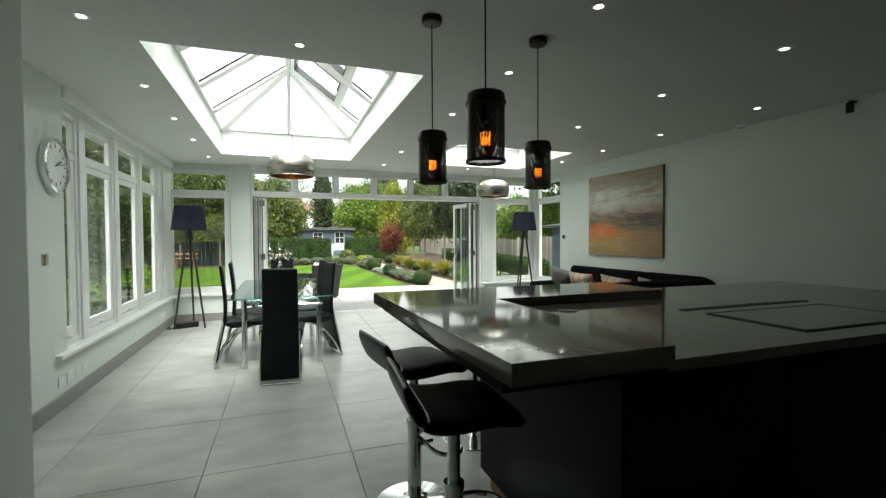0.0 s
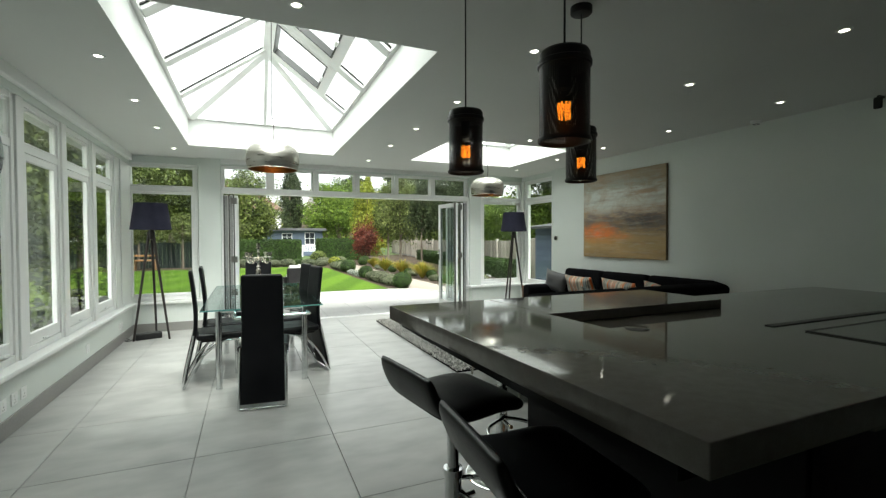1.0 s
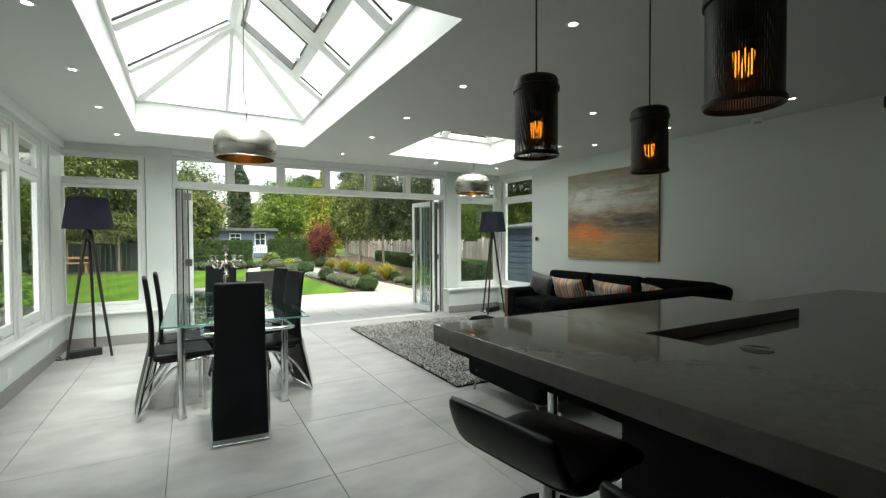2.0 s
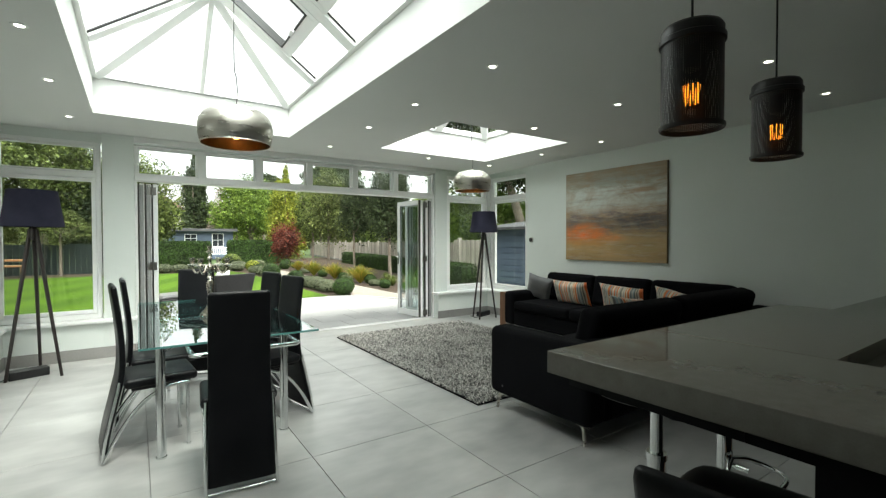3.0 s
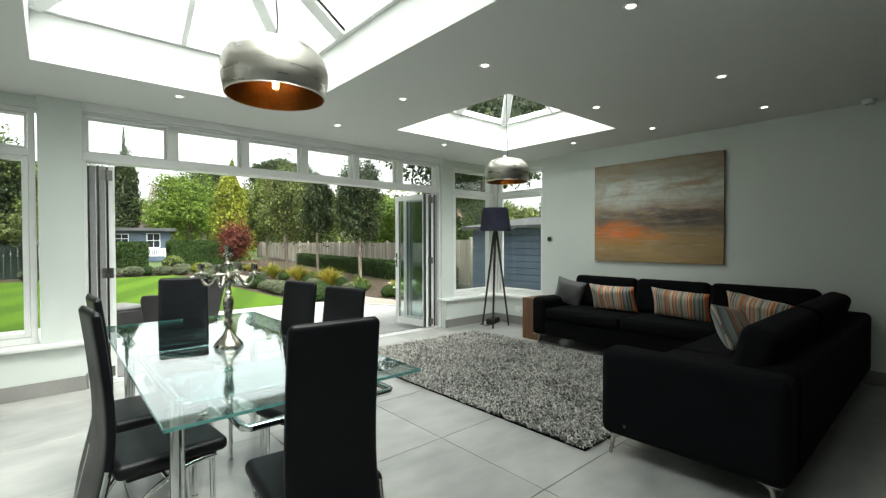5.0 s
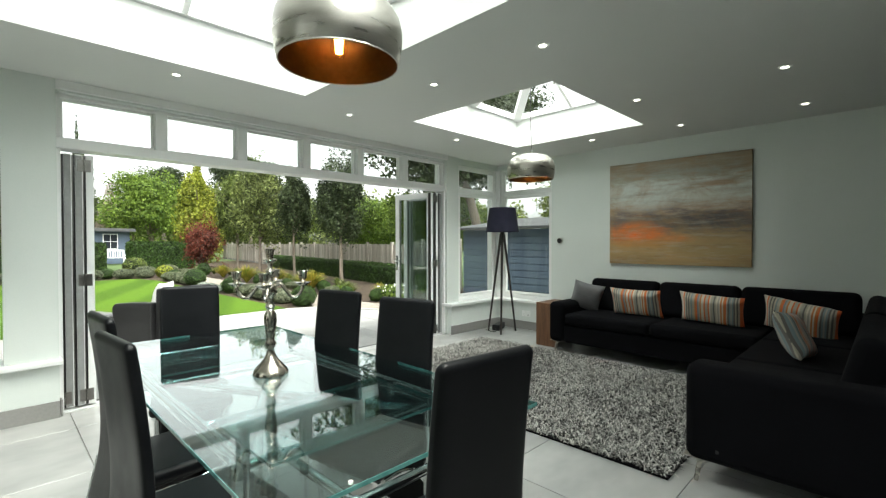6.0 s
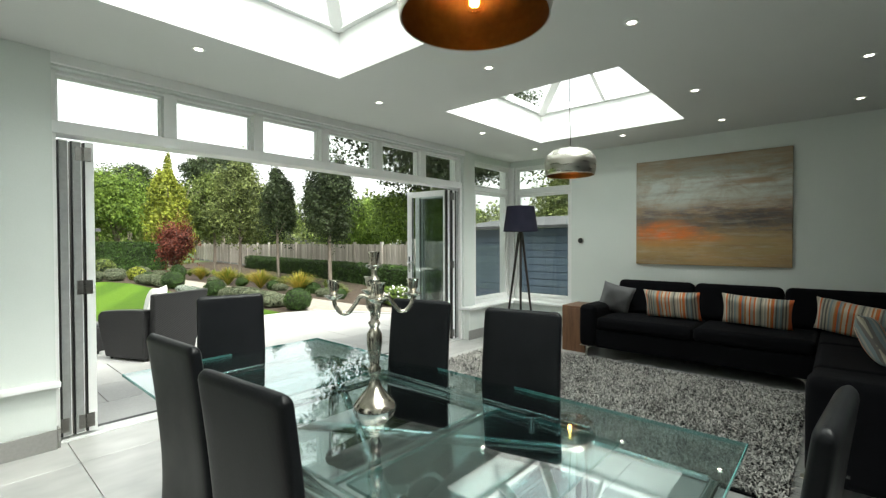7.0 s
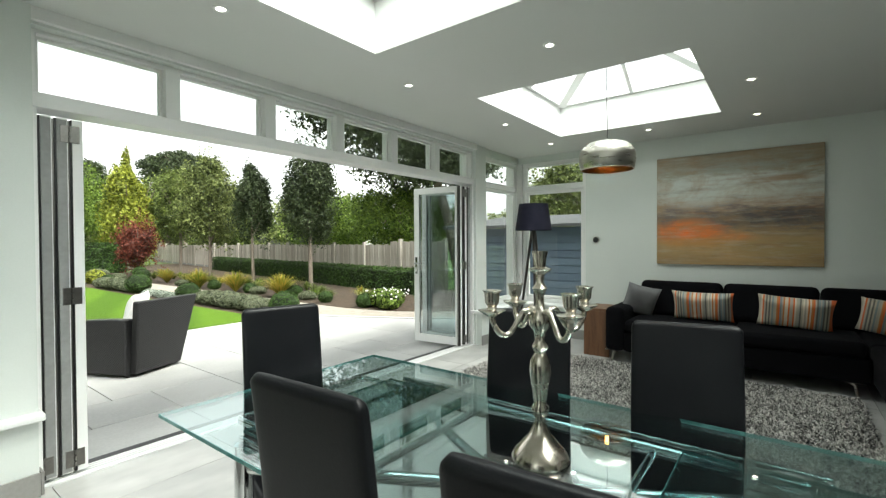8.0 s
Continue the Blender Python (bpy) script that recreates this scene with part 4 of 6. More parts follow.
# ---- dining chairs ----
def dining_chair():
    """Faces +y; the origin lies on the floor under the back's top edge."""
    ch = thing("dining_chair", "tall black leather dining chair with curved chrome legs", "dining chair", None, "chairs round the dining table")
    prof = smooth_path([(-0.072, 0.015, 0), (-0.050, 0.16, 0), (-0.010, 0.34, 0), (0.022, 0.50, 0), (0.028, 0.66, 0), (0.012, 0.86, 0), (-0.012, 1.055, 0)], 6)
    def pad(thick, w0, w1, lo, hi, off=0.0):
        bm = bmesh.new()
        rows = []
        n = len(prof)
        for i, p in enumerate(prof):
            if not lo <= p.y <= hi:
                continue
            t = (prof[min(i + 1, n - 1)] - prof[max(i - 1, 0)]).normalized()
            nn = Vector((0, t.y, -t.x))
            w = w0 + (w1 - w0) * p.y / 1.055
            c = Vector((0, p.x + off, p.y))
            ring = []
            for k in range(24):
                a = 2 * math.pi * (k + 0.5) / 24
                ca, sa = math.cos(a), math.sin(a)
                ring.append(bm.verts.new(c + Vector((math.copysign(abs(ca) ** 0.22, ca) * w, 0, 0)) + nn * math.copysign(abs(sa) ** 0.5, sa) * thick))
            rows.append(ring)
        for q in (0.4, 0.72, 0.92, 1.0):
            f = max(math.sqrt(1 - q * q), 0.12)
            top = c + Vector((0, t.x, t.y)) * thick * 1.15 * q
            ring = []
            for k in range(24):
                a = 2 * math.pi * (k + 0.5) / 24
                ca, sa = math.cos(a), math.sin(a)
                ring.append(bm.verts.new(top + Vector((math.copysign(abs(ca) ** 0.22, ca) * (w - 0.016 * q * q), 0, 0)) + nn * math.copysign(abs(sa) ** 0.5, sa) * thick * f))
            rows.append(ring)
        for a, b in zip(rows, rows[1:]):
            for k in range(24):
                bm.faces.new((a[k], a[(k + 1) % 24], b[(k + 1) % 24], b[k]))
        bm.faces.new(rows[0])
        bm.faces.new(rows[-1])
        bmesh.ops.recalc_face_normals(bm, faces=bm.faces)
        return bm
    part("backrest", pad(0.018, 0.163, 0.155, 0.04, 1.04), black_leather, ch, "", 50)
    for s in (-1, 1):
        pts = [Vector((s * (0.172 - 0.01 * p.y), p.x - 0.006, p.y)) for p in prof if p.y < 0.50]
        part("back_tube", tube(bmesh.new(), pts, 0.009, 8), chrome, ch)
        arc = smooth_path([(s * 0.172, -0.072, 0.012), (s * 0.172, 0.02, 0.19), (s * 0.172, 0.13, 0.33), (s * 0.18, 0.26, 0.405), (s * 0.175, 0.38, 0.415)], 6)
        part("rear_leg", tube(bmesh.new(), arc, 0.012, 10), chrome, ch)
        part("front_leg", rod(rodded((s * 0.165, 0.375, 0.01), (s * 0.165, 0.37, 0.42), 0.011, seg=12), (s * 0.165, 0.375, 0.0), (s * 0.165, 0.375, 0.012), 0.014, seg=12), chrome, ch)
    part("cross_bar", rodded((-0.19, 0.20, 0.385), (0.19, 0.20, 0.385), 0.009, seg=10), chrome, ch)
    part("foot_bar", rodded((-0.172, -0.072, 0.013), (0.172, -0.072, 0.013), 0.009, seg=10), chrome, ch)
    bm = boxed(-0.195, 0.195, 0.03, 0.43, 0.425, 0.485, 0.026, 4)
    part("seat", bm, black_leather, ch, "", 60)
    part("seat_frame", boxed(-0.165, 0.165, 0.07, 0.39, 0.405, 0.425, 0.004), black_metal, ch)
    return ch


chair = dining_chair()
chair.matrix_basis = pose(0.012, 4.825, 0, 0, 0, -5.5)
for x, y, r in ((-0.566, 5.685, -85), (-0.525, 6.20, -87), (0.545, 5.745, 103), (0.515, 6.27, 103), (0.03, 7.135, 165)):
    copy_thing(chair, pose(x, y, 0, 0, 0, r))


# ---- candelabra ----
cand = thing("candelabra", "silver five-armed candelabra standing on the glass table", "candelabra", pose(0.008, 5.985, TZ + 0.0005, 0, 0, -34) @ Matrix.Diagonal((0.94, 0.94, 0.98, 1)))
part("stem", lathe(bmesh.new(), [(0.0, 0.0), (0.074, 0.0), (0.076, 0.006), (0.070, 0.020), (0.052, 0.040), (0.030, 0.064), (0.018, 0.09), (0.014, 0.105), (0.022, 0.12), (0.024, 0.135), (0.016, 0.145), (0.018, 0.16), (0.028, 0.225), (0.026, 0.255), (0.014, 0.275), (0.022, 0.29), (0.013, 0.305), (0.016, 0.33), (0.028, 0.345), (0.030, 0.37), (0.012, 0.39), (0.010, 0.42), (0.020, 0.44), (0.010, 0.455), (0.012, 0.475), (0.028, 0.485), (0.030, 0.49), (0.014, 0.495), (0.018, 0.52), (0.022, 0.535), (0.014, 0.535), (0.0, 0.51)], 28), silver, cand)
for k in range(4):
    a = math.pi / 2 * k
    ca, sa = math.cos(a), math.sin(a)
    arm = tube(bmesh.new(), smooth_path([(r * ca, r * sa, z) for r, z in ((0.015, 0.375), (0.045, 0.385), (0.065, 0.36), (0.09, 0.33), (0.115, 0.33), (0.135, 0.355), (0.14, 0.38))], 6), 0.0075, 8)
    arm = part("arm", arm, silver, cand)
    part("candle_cup", lathe(bmesh.new(), [(0.0, 0.372), (0.012, 0.375), (0.030, 0.386), (0.036, 0.391), (0.014, 0.393), (0.011, 0.40), (0.018, 0.41), (0.020, 0.433), (0.025, 0.44), (0.015, 0.44), (0.012, 0.415), (0.0, 0.415)], 20, 0.14 * ca, 0.14 * sa), silver, arm)


# ---- tripod floor lamps ----
def tripod_lamp(m, mode):
    lamp = thing("floor_lamp", "tripod floor lamp with dark navy drum shade and black wooden legs", "floor lamp", m, "tripod lamps by the windows")
    part("shade", lathe(bmesh.new(), [(0.190, 1.815), (0.240, 1.465), (0.237, 1.465), (0.187, 1.815), (0.190, 1.815)], 44), lamp_cloth, lamp)
    part("shade_ring", tube(bmesh.new(), [(0.188 * math.cos(a), 0.188 * math.sin(a), 1.80) for a in [2 * math.pi * k / 32 for k in range(32)]], 0.003, 6, True), chrome, lamp)
    bm = bmesh.new()
    for k in range(3):
        a = 2 * math.pi * k / 3
        rod(bm, (0, 0, 1.80), (0.188 * math.cos(a), 0.188 * math.sin(a), 1.80), 0.002, seg=6)
    part("spider", bm, chrome, lamp)
    part("stem", rodded((0, 0, 1.36), (0, 0, 1.80), 0.009, seg=12), black_metal, lamp)
    part("hub", lathe(bmesh.new(), [(0.0, 1.465), (0.030, 1.46), (0.036, 1.40), (0.030, 1.34), (0.0, 1.33)], 20), lamp_wood, lamp)
    part("bulb", lathe(bmesh.new(), [(0.0, 1.70), (0.025, 1.69), (0.03, 1.66), (0.014, 1.60), (0.0, 1.60)], 16), plastic_white, lamp)
    for a in mode:
        a = radians(a)
        part("leg", rodded((0.215 * math.cos(a), 0.215 * math.sin(a), 0.0), (0.022 * math.cos(a), 0.022 * math.sin(a), 1.44), 0.013, 0.019, seg=12), lamp_wood, lamp)
    return lamp


tripod_lamp(pose(4.465, 8.165, 0), (110, -28, 212))
tripod_lamp(pose(-1.27, 8.03, 0), (-20, 195, 88))
for x, y in ((-1.33, 7.98), (4.60, 8.24)):
    unit = thing("foot_switch_box", "low black box with cable on the floor under the lamp", "junction box", pose(x, y + 0.10, 0, 0, 0, 20))
    part("case", boxed(-0.15, 0.15, -0.055, 0.055, 0, 0.085, 0.01), black_metal, unit)
    part("cable", tube(bmesh.new(), smooth_path([(-0.15, 0.0, 0.03), (-0.22, -0.03, 0.006), (-0.26, 0.03, 0.006), (-0.2, 0.08, 0.006), (-0.24, 0.12, 0.02)]), 0.005, 6), black_metal, unit)


# ---- sofa ----
sofa = thing("corner_sofa", "black fabric corner sofa with loose back cushions and steel legs", "corner sofa")
X0, X1, Y0, Y1 = 1.86, 4.86, 3.99, 7.06
part("base", boxed(X0 + 0.20, X1, Y0 + 0.02, Y0 + 0.93, 0.13, 0.34, 0.03, 3), sofa_cloth, sofa, "", 60)
part("base", boxed(X1 - 0.92, X1, Y0 + 0.932, Y1 - 0.19, 0.13, 0.34, 0.03, 3), sofa_cloth, sofa, "", 60)
part("arm", boxed(X0, X0 + 0.21, Y0, Y0 + 0.95, 0.13, 0.655, 0.055, 4), sofa_cloth, sofa, "", 60)
part("arm", boxed(X1 - 0.94, X1, Y1 - 0.20, Y1, 0.13, 0.60, 0.055, 4), sofa_cloth, sofa, "", 60)
part("back_frame", boxed(X0 + 0.212, X1, Y0, Y0 + 0.24, 0.13, 0.66, 0.05, 4), sofa_cloth, sofa, "", 60)
part("back_frame", boxed(X1 - 0.24, X1, Y0 + 0.242, Y1 - 0.202, 0.13, 0.66, 0.05, 4), sofa_cloth, sofa, "", 60)
for a, b in ((X0 + 0.215, X0 + 1.13), (X0 + 1.135, X1 - 0.95)):
    part("seat_cushion", boxed(a, b, Y0 + 0.24, Y0 + 0.96, 0.342, 0.475, 0.045, 4), sofa_cloth, sofa, "", 60)
part("seat_cushion", boxed(X1 - 0.945, X1 - 0.24, Y0 + 0.24, Y0 + 0.96, 0.342, 0.475, 0.045, 4), sofa_cloth, sofa, "", 60)
for a, b in ((Y0 + 0.965, Y0 + 1.90), (Y0 + 1.905, Y1 - 0.205)):
    part("seat_cushion", boxed(X1 - 0.945, X1 - 0.24, a, b, 0.342, 0.475, 0.045, 4), sofa_cloth, sofa, "", 60)
tilt = lambda x, y, z, rx, ry: pose(x, y, z) @ pose(0, 0, 0, rx, ry, 0)
for a, b in ((X0 + 0.23, X0 + 1.35), (X0 + 1.36, X1 - 0.30)):
    w = b - a
    part("back_cushion", boxed(-w / 2, w / 2, -0.09, 0.09, 0, 0.40, 0.06, 4, m=tilt((a + b) / 2, Y0 + 0.27, 0.46, 14, 0)), sofa_cloth, sofa, "", 60)
for a, b in ((Y0 + 0.32, Y0 + 1.23), (Y0 + 1.235, Y0 + 2.03), (Y0 + 2.035, Y1 - 0.21)):
    w = b - a
    part("back_cushion", boxed(-0.09, 0.09, -w / 2, w / 2, 0, 0.40, 0.06, 4, m=tilt(X1 - 0.27, (a + b) / 2, 0.46, 0, 13)), sofa_cloth, sofa, "", 60)
for x, y, sx, sy in ((X0 + 0.05, Y0 + 0.06, 1, 1), (X0 + 0.05, Y0 + 0.90, 1, -1), (X1 - 0.88, Y1 - 0.06, 1, -1), (X1 - 0.06, Y1 - 0.06, -1, -1), (X1 - 0.88, Y0 + 1.02, 1, 1), (X1 - 0.06, Y0 + 0.06, -1, 1), (X0 + 1.5, Y0 + 0.06, 1, 1)):
    bm = tube(bmesh.new(), [(x + 0.03 * sx, y + 0.06 * sy, 0.132), (x + 0.01 * sx, y + 0.015 * sy, 0.105), (x, y, 0.004)], [0.016, 0.014, 0.011], 10)
    box(bm, x - 0.005, x + 0.055, y - 0.03, y + 0.07, 0.124, 0.13, 0.002)
    part("leg", bm, brushed_steel, sofa, "brushed steel leg")
part("maker_tab", boxed(X0 - 0.002, X0 + 0.004, Y0 + 0.78, Y0 + 0.795, 0.20, 0.218), wicker, sofa)


def striped_material():
    m, nt, p = nodes_of("striped_cloth")
    N = nt.nodes.new
    tc, sep = N("ShaderNodeTexCoord"), N("ShaderNodeSeparateXYZ")
    link(nt, tc.outputs["Object"], sep.inputs[0])
    wob, wa = N("ShaderNodeTexNoise"), N("ShaderNodeMath")
    wob.inputs["Scale"].default_value = 12
    link(nt, tc.outputs["Object"], wob.inputs["Vector"])
    wa.operation = "MULTIPLY_ADD"
    link(nt, wob.outputs[0], wa.inputs[0])
    wa.inputs[1].default_value = 0.006
    link(nt, sep.outputs["X"], wa.inputs[2])
    mul, fl = N("ShaderNodeMath"), N("ShaderNodeMath")
    mul.operation, fl.operation = "MULTIPLY", "FLOOR"
    link(nt, wa.outputs[0], mul.inputs[0])
    mul.inputs[1].default_value = 82
    link(nt, mul.outputs[0], fl.inputs[0])
    wnz = N("ShaderNodeTexWhiteNoise")
    wnz.noise_dimensions = "1D"
    link(nt, fl.outputs[0], wnz.inputs["W"])
    ramp = N("ShaderNodeValToRGB")
    ramp.color_ramp.interpolation = "CONSTANT"
    cols = [(0.0, (0.42, 0.38, 0.30)), (0.16, (0.62, 0.13, 0.03)), (0.38, (0.20, 0.25, 0.26)), (0.50, (0.60, 0.53, 0.42)), (0.60, (0.52, 0.18, 0.05)), (0.76, (0.13, 0.12, 0.11)), (0.86, (0.36, 0.34, 0.29))]
    el = ramp.color_ramp.elements
    el[0].color = (*cols[0][1], 1)
    el[1].position, el[1].color = cols[1][0], (*cols[1][1], 1)
    for pos, c in cols[2:]:
        el.new(pos).color = (*c, 1)
    link(nt, wnz.outputs["Value"], ramp.inputs[0])
    link(nt, ramp.outputs[0], p.inputs["Base Color"])
    n2, bp = N("ShaderNodeTexNoise"), N("ShaderNodeBump")
    n2.inputs["Scale"].default_value = 350
    link(nt, tc.outputs["Object"], n2.inputs["Vector"])
    bp.inputs["Strength"].default_value, bp.inputs["Distance"].default_value = 0.3, 0.002
    link(nt, n2.outputs[0], bp.inputs["Height"])
    link(nt, bp.outputs[0], p.inputs["Normal"])
    p.inputs["Roughness"].default_value = 0.9
    p.inputs["Sheen Weight"].default_value = 0.2
    return m


striped = striped_material()
def scatter_cushion(m, w, h, t, material, label, seed):
    ob = part("scatter_cushion", cushion(w, h, t, seed), material, None, label, 60)
    ob.matrix_basis = m
    tagged(ob, label, "cushion", "cushions on the sofa")
scatter_cushion(pose(4.40, 6.86, 0.475) @ pose(0, 0, 0, 0, 0, -60) @ pose(0, 0, 0, 14, 14, 0), 0.36, 0.36, 0.13, grey_cloth, "plain grey square cushion leaning against the sofa arm", 1)
scatter_cushion(pose(4.40, 6.18, 0.475) @ pose(0, 0, 0, 0, 0, -90) @ pose(0, 0, 0, 20, 0, 0), 0.56, 0.33, 0.14, striped, "orange, cream and grey striped oblong cushion on the sofa", 2)
scatter_cushion(pose(4.40, 5.43, 0.475) @ pose(0, 0, 0, 0, 0, -90) @ pose(0, 0, 0, 20, 3, 0), 0.58, 0.33, 0.14, striped, "orange, cream and grey striped oblong cushion on the sofa", 3)
scatter_cushion(pose(4.38, 4.72, 0.475) @ pose(0, 0, 0, 0, 0, -98) @ pose(0, 0, 0, 26, 9, 0), 0.56, 0.34, 0.15, striped, "orange and grey striped cushion in the sofa corner", 4)
scatter_cushion(pose(3.27, 4.55, 0.475) @ pose(0, 0, 0, 0, 0, 176) @ pose(0, 0, 0, 26, -8, 0), 0.46, 0.36, 0.14, striped, "cream and orange striped cushion leaning on the sofa back", 6)

side = thing("side_table", "small dark walnut slab side table at the end of the sofa", "side table", pose(0, 0, 0))
part("top", boxed(4.12, 4.56, 7.075, 7.36, 0.515, 0.545, 0.003), walnut, side)
part("side_panel", boxed(4.12, 4.15, 7.075, 7.36, 0.0, 0.515, 0.002), walnut, side)
part("side_panel", boxed(4.53, 4.56, 7.075, 7.36, 0.0, 0.515, 0.002), walnut, side)
part("back_panel", boxed(4.15, 4.53, 7.34, 7.358, 0.05, 0.515), walnut, side)

# ---- picture ----
def painting_material():
    m, nt, p = nodes_of("abstract_paint")
    N = nt.nodes.new
    tc, sep = N("ShaderNodeTexCoord"), N("ShaderNodeSeparateXYZ")
    link(nt, tc.outputs["Generated"], sep.inputs[0])
    mp = N("ShaderNodeMapping")
    mp.inputs["Scale"].default_value = (1, 1.3, 4.6)
    link(nt, tc.outputs["Generated"], mp.inputs["Vector"])
    nz = N("ShaderNodeTexNoise")
    nz.inputs["Scale"].default_value, nz.inputs["Detail"].default_value, nz.inputs["Roughness"].default_value = 2.4, 14, 0.74
    link(nt, mp.outputs[0], nz.inputs["Vector"])
    ma = N("ShaderNodeMath")
    ma.operation = "MULTIPLY_ADD"
    link(nt, nz.outputs[0], ma.inputs[0])
    ma.inputs[1].default_value = 0.46
    zz = N("ShaderNodeMath")
    zz.operation = "SUBTRACT"
    link(nt, sep.outputs["Z"], zz.inputs[0])
    zz.inputs[1].default_value = 0.23
    link(nt, zz.outputs[0], ma.inputs[2])
    ramp = N("ShaderNodeValToRGB")
    el = ramp.color_ramp.elements
    stops = [(0.0, (0.319, 0.217, 0.094)), (0.16, (0.435, 0.290, 0.131)), (0.30, (0.319, 0.232, 0.116)), (0.38, (0.145, 0.123, 0.109)), (0.47, (0.174, 0.145, 0.138)), (0.55, (0.435, 0.348, 0.261)), (0.64, (0.551, 0.580, 0.536)), (0.74, (0.609, 0.652, 0.623)), (0.84, (0.362, 0.341, 0.275)), (1.0, (0.290, 0.239, 0.167))]
    el[0].color = (*stops[0][1], 1)
    el[1].position, el[1].color = stops[1][0], (*stops[1][1], 1)
    for pos, c in stops[2:]:
        el.new(pos).color = (*c, 1)
    link(nt, ma.outputs[0], ramp.inputs[0])

    def blob(cy, cz, ry, rz, colour, prev, amount=1.0):
        mp2 = N("ShaderNodeMapping")
        mp2.inputs["Location"].default_value = (0, -cy / ry, -cz / rz)
        mp2.inputs["Scale"].default_value = (0, 1 / ry, 1 / rz)
        link(nt, tc.outputs["Generated"], mp2.inputs["Vector"])
        ln = N("ShaderNodeVectorMath")
        ln.operation = "LENGTH"
        link(nt, mp2.outputs[0], ln.inputs[0])
        ad = N("ShaderNodeMath")
        ad.operation = "MULTIPLY_ADD"
        link(nt, nz.outputs[0], ad.inputs[0])
        ad.inputs[1].default_value = 1.5
        link(nt, ln.outputs["Value"], ad.inputs[2])
        mr = N("ShaderNodeMapRange")
        link(nt, ad.outputs[0], mr.inputs[0])
        mr.inputs[1].default_value, mr.inputs[2].default_value = 1.25, 1.95
        mr.inputs[3].default_value, mr.inputs[4].default_value = amount, 0.0
        mx = N("ShaderNodeMix")
        mx.data_type = "RGBA"
        link(nt, mr.outputs[0], mx.inputs[0])
        link(nt, prev, mx.inputs[6])
        mx.inputs[7].default_value = (*colour, 1)
        return mx.outputs[2]
    c = blob(0.34, 0.42, 0.34, 0.09, (0.085, 0.072, 0.068), ramp.outputs[0], 0.85)
    c = blob(0.72, 0.67, 0.24, 0.14, (0.60, 0.64, 0.60), c, 0.85)
    c = blob(0.36, 0.66, 0.30, 0.07, (0.60, 0.63, 0.58), c, 0.8)
    c = blob(0.78, 0.30, 0.25, 0.11, (0.80, 0.17, 0.015), c)
    c = blob(0.50, 0.25, 0.14, 0.05, (0.62, 0.20, 0.03), c, 0.7)
    c = blob(0.70, 0.20, 0.30, 0.05, (0.48, 0.25, 0.07), c, 0.8)
    c = blob(0.25, 0.16, 0.30, 0.07, (0.34, 0.25, 0.11), c, 0.8)
    c = blob(0.45, 0.86, 0.40, 0.05, (0.34, 0.36, 0.33), c, 0.6)
    c = blob(0.20, 0.74, 0.16, 0.03, (0.36, 0.19, 0.07), c, 0.7)
    n3, r3, m3 = N("ShaderNodeTexNoise"), N("ShaderNodeMapRange"), N("ShaderNodeMix")
    n3.inputs["Scale"].default_value, n3.inputs["Detail"].default_value, n3.inputs["Roughness"].default_value = 4.2, 12, 0.72
    n3.inputs["Distortion"].default_value = 0.8
    link(nt, tc.outputs["Generated"], n3.inputs["Vector"])
    link(nt, n3.outputs[0], r3.inputs[0])
    r3.inputs[1].default_value, r3.inputs[2].default_value = 0.46, 0.72
    r3.inputs[4].default_value = 0.75
    m3.data_type = "RGBA"
    link(nt, r3.outputs[0], m3.inputs[0])
    link(nt, c, m3.inputs[6])
    m3.inputs[7].default_value = (0.33, 0.215, 0.10, 1)
    colour = m3.outputs[2]
    for seed, scale, tone, amount in ((3.0, 2.2, (0.17, 0.105, 0.06), 0.55), (9.0, 3.4, (0.50, 0.49, 0.43), 0.40), (15.0, 5.0, (0.42, 0.17, 0.05), 0.35)):
        mp4, n4, r4, m4 = N("ShaderNodeMapping"), N("ShaderNodeTexNoise"), N("ShaderNodeMapRange"), N("ShaderNodeMix")
        mp4.inputs["Location"].default_value = (0, seed, seed)
        mp4.inputs["Scale"].default_value = (1, 1.0, 6.5)
        link(nt, tc.outputs["Generated"], mp4.inputs["Vector"])
        link(nt, mp4.outputs[0], n4.inputs["Vector"])
        n4.inputs["Scale"].default_value, n4.inputs["Detail"].default_value, n4.inputs["Roughness"].default_value = scale, 10, 0.7
        link(nt, n4.outputs[0], r4.inputs[0])
        r4.inputs[1].default_value, r4.inputs[2].default_value, r4.inputs[4].default_value = 0.50, 0.72, amount
        m4.data_type = "RGBA"
        link(nt, r4.outputs[0], m4.inputs[0])
        link(nt, colour, m4.inputs[6])
        m4.inputs[7].default_value = (*tone, 1)
        colour = m4.outputs[2]
    link(nt, colour, p.inputs["Base Color"])
    p.inputs["Roughness"].default_value = 0.65
    bp = N("ShaderNodeBump")
    bp.inputs["Strength"].default_value, bp.inputs["Distance"].default_value = 0.4, 0.004
    link(nt, nz.outputs[0], bp.inputs["Height"])
    link(nt, bp.outputs[0], p.inputs["Normal"])
    return m


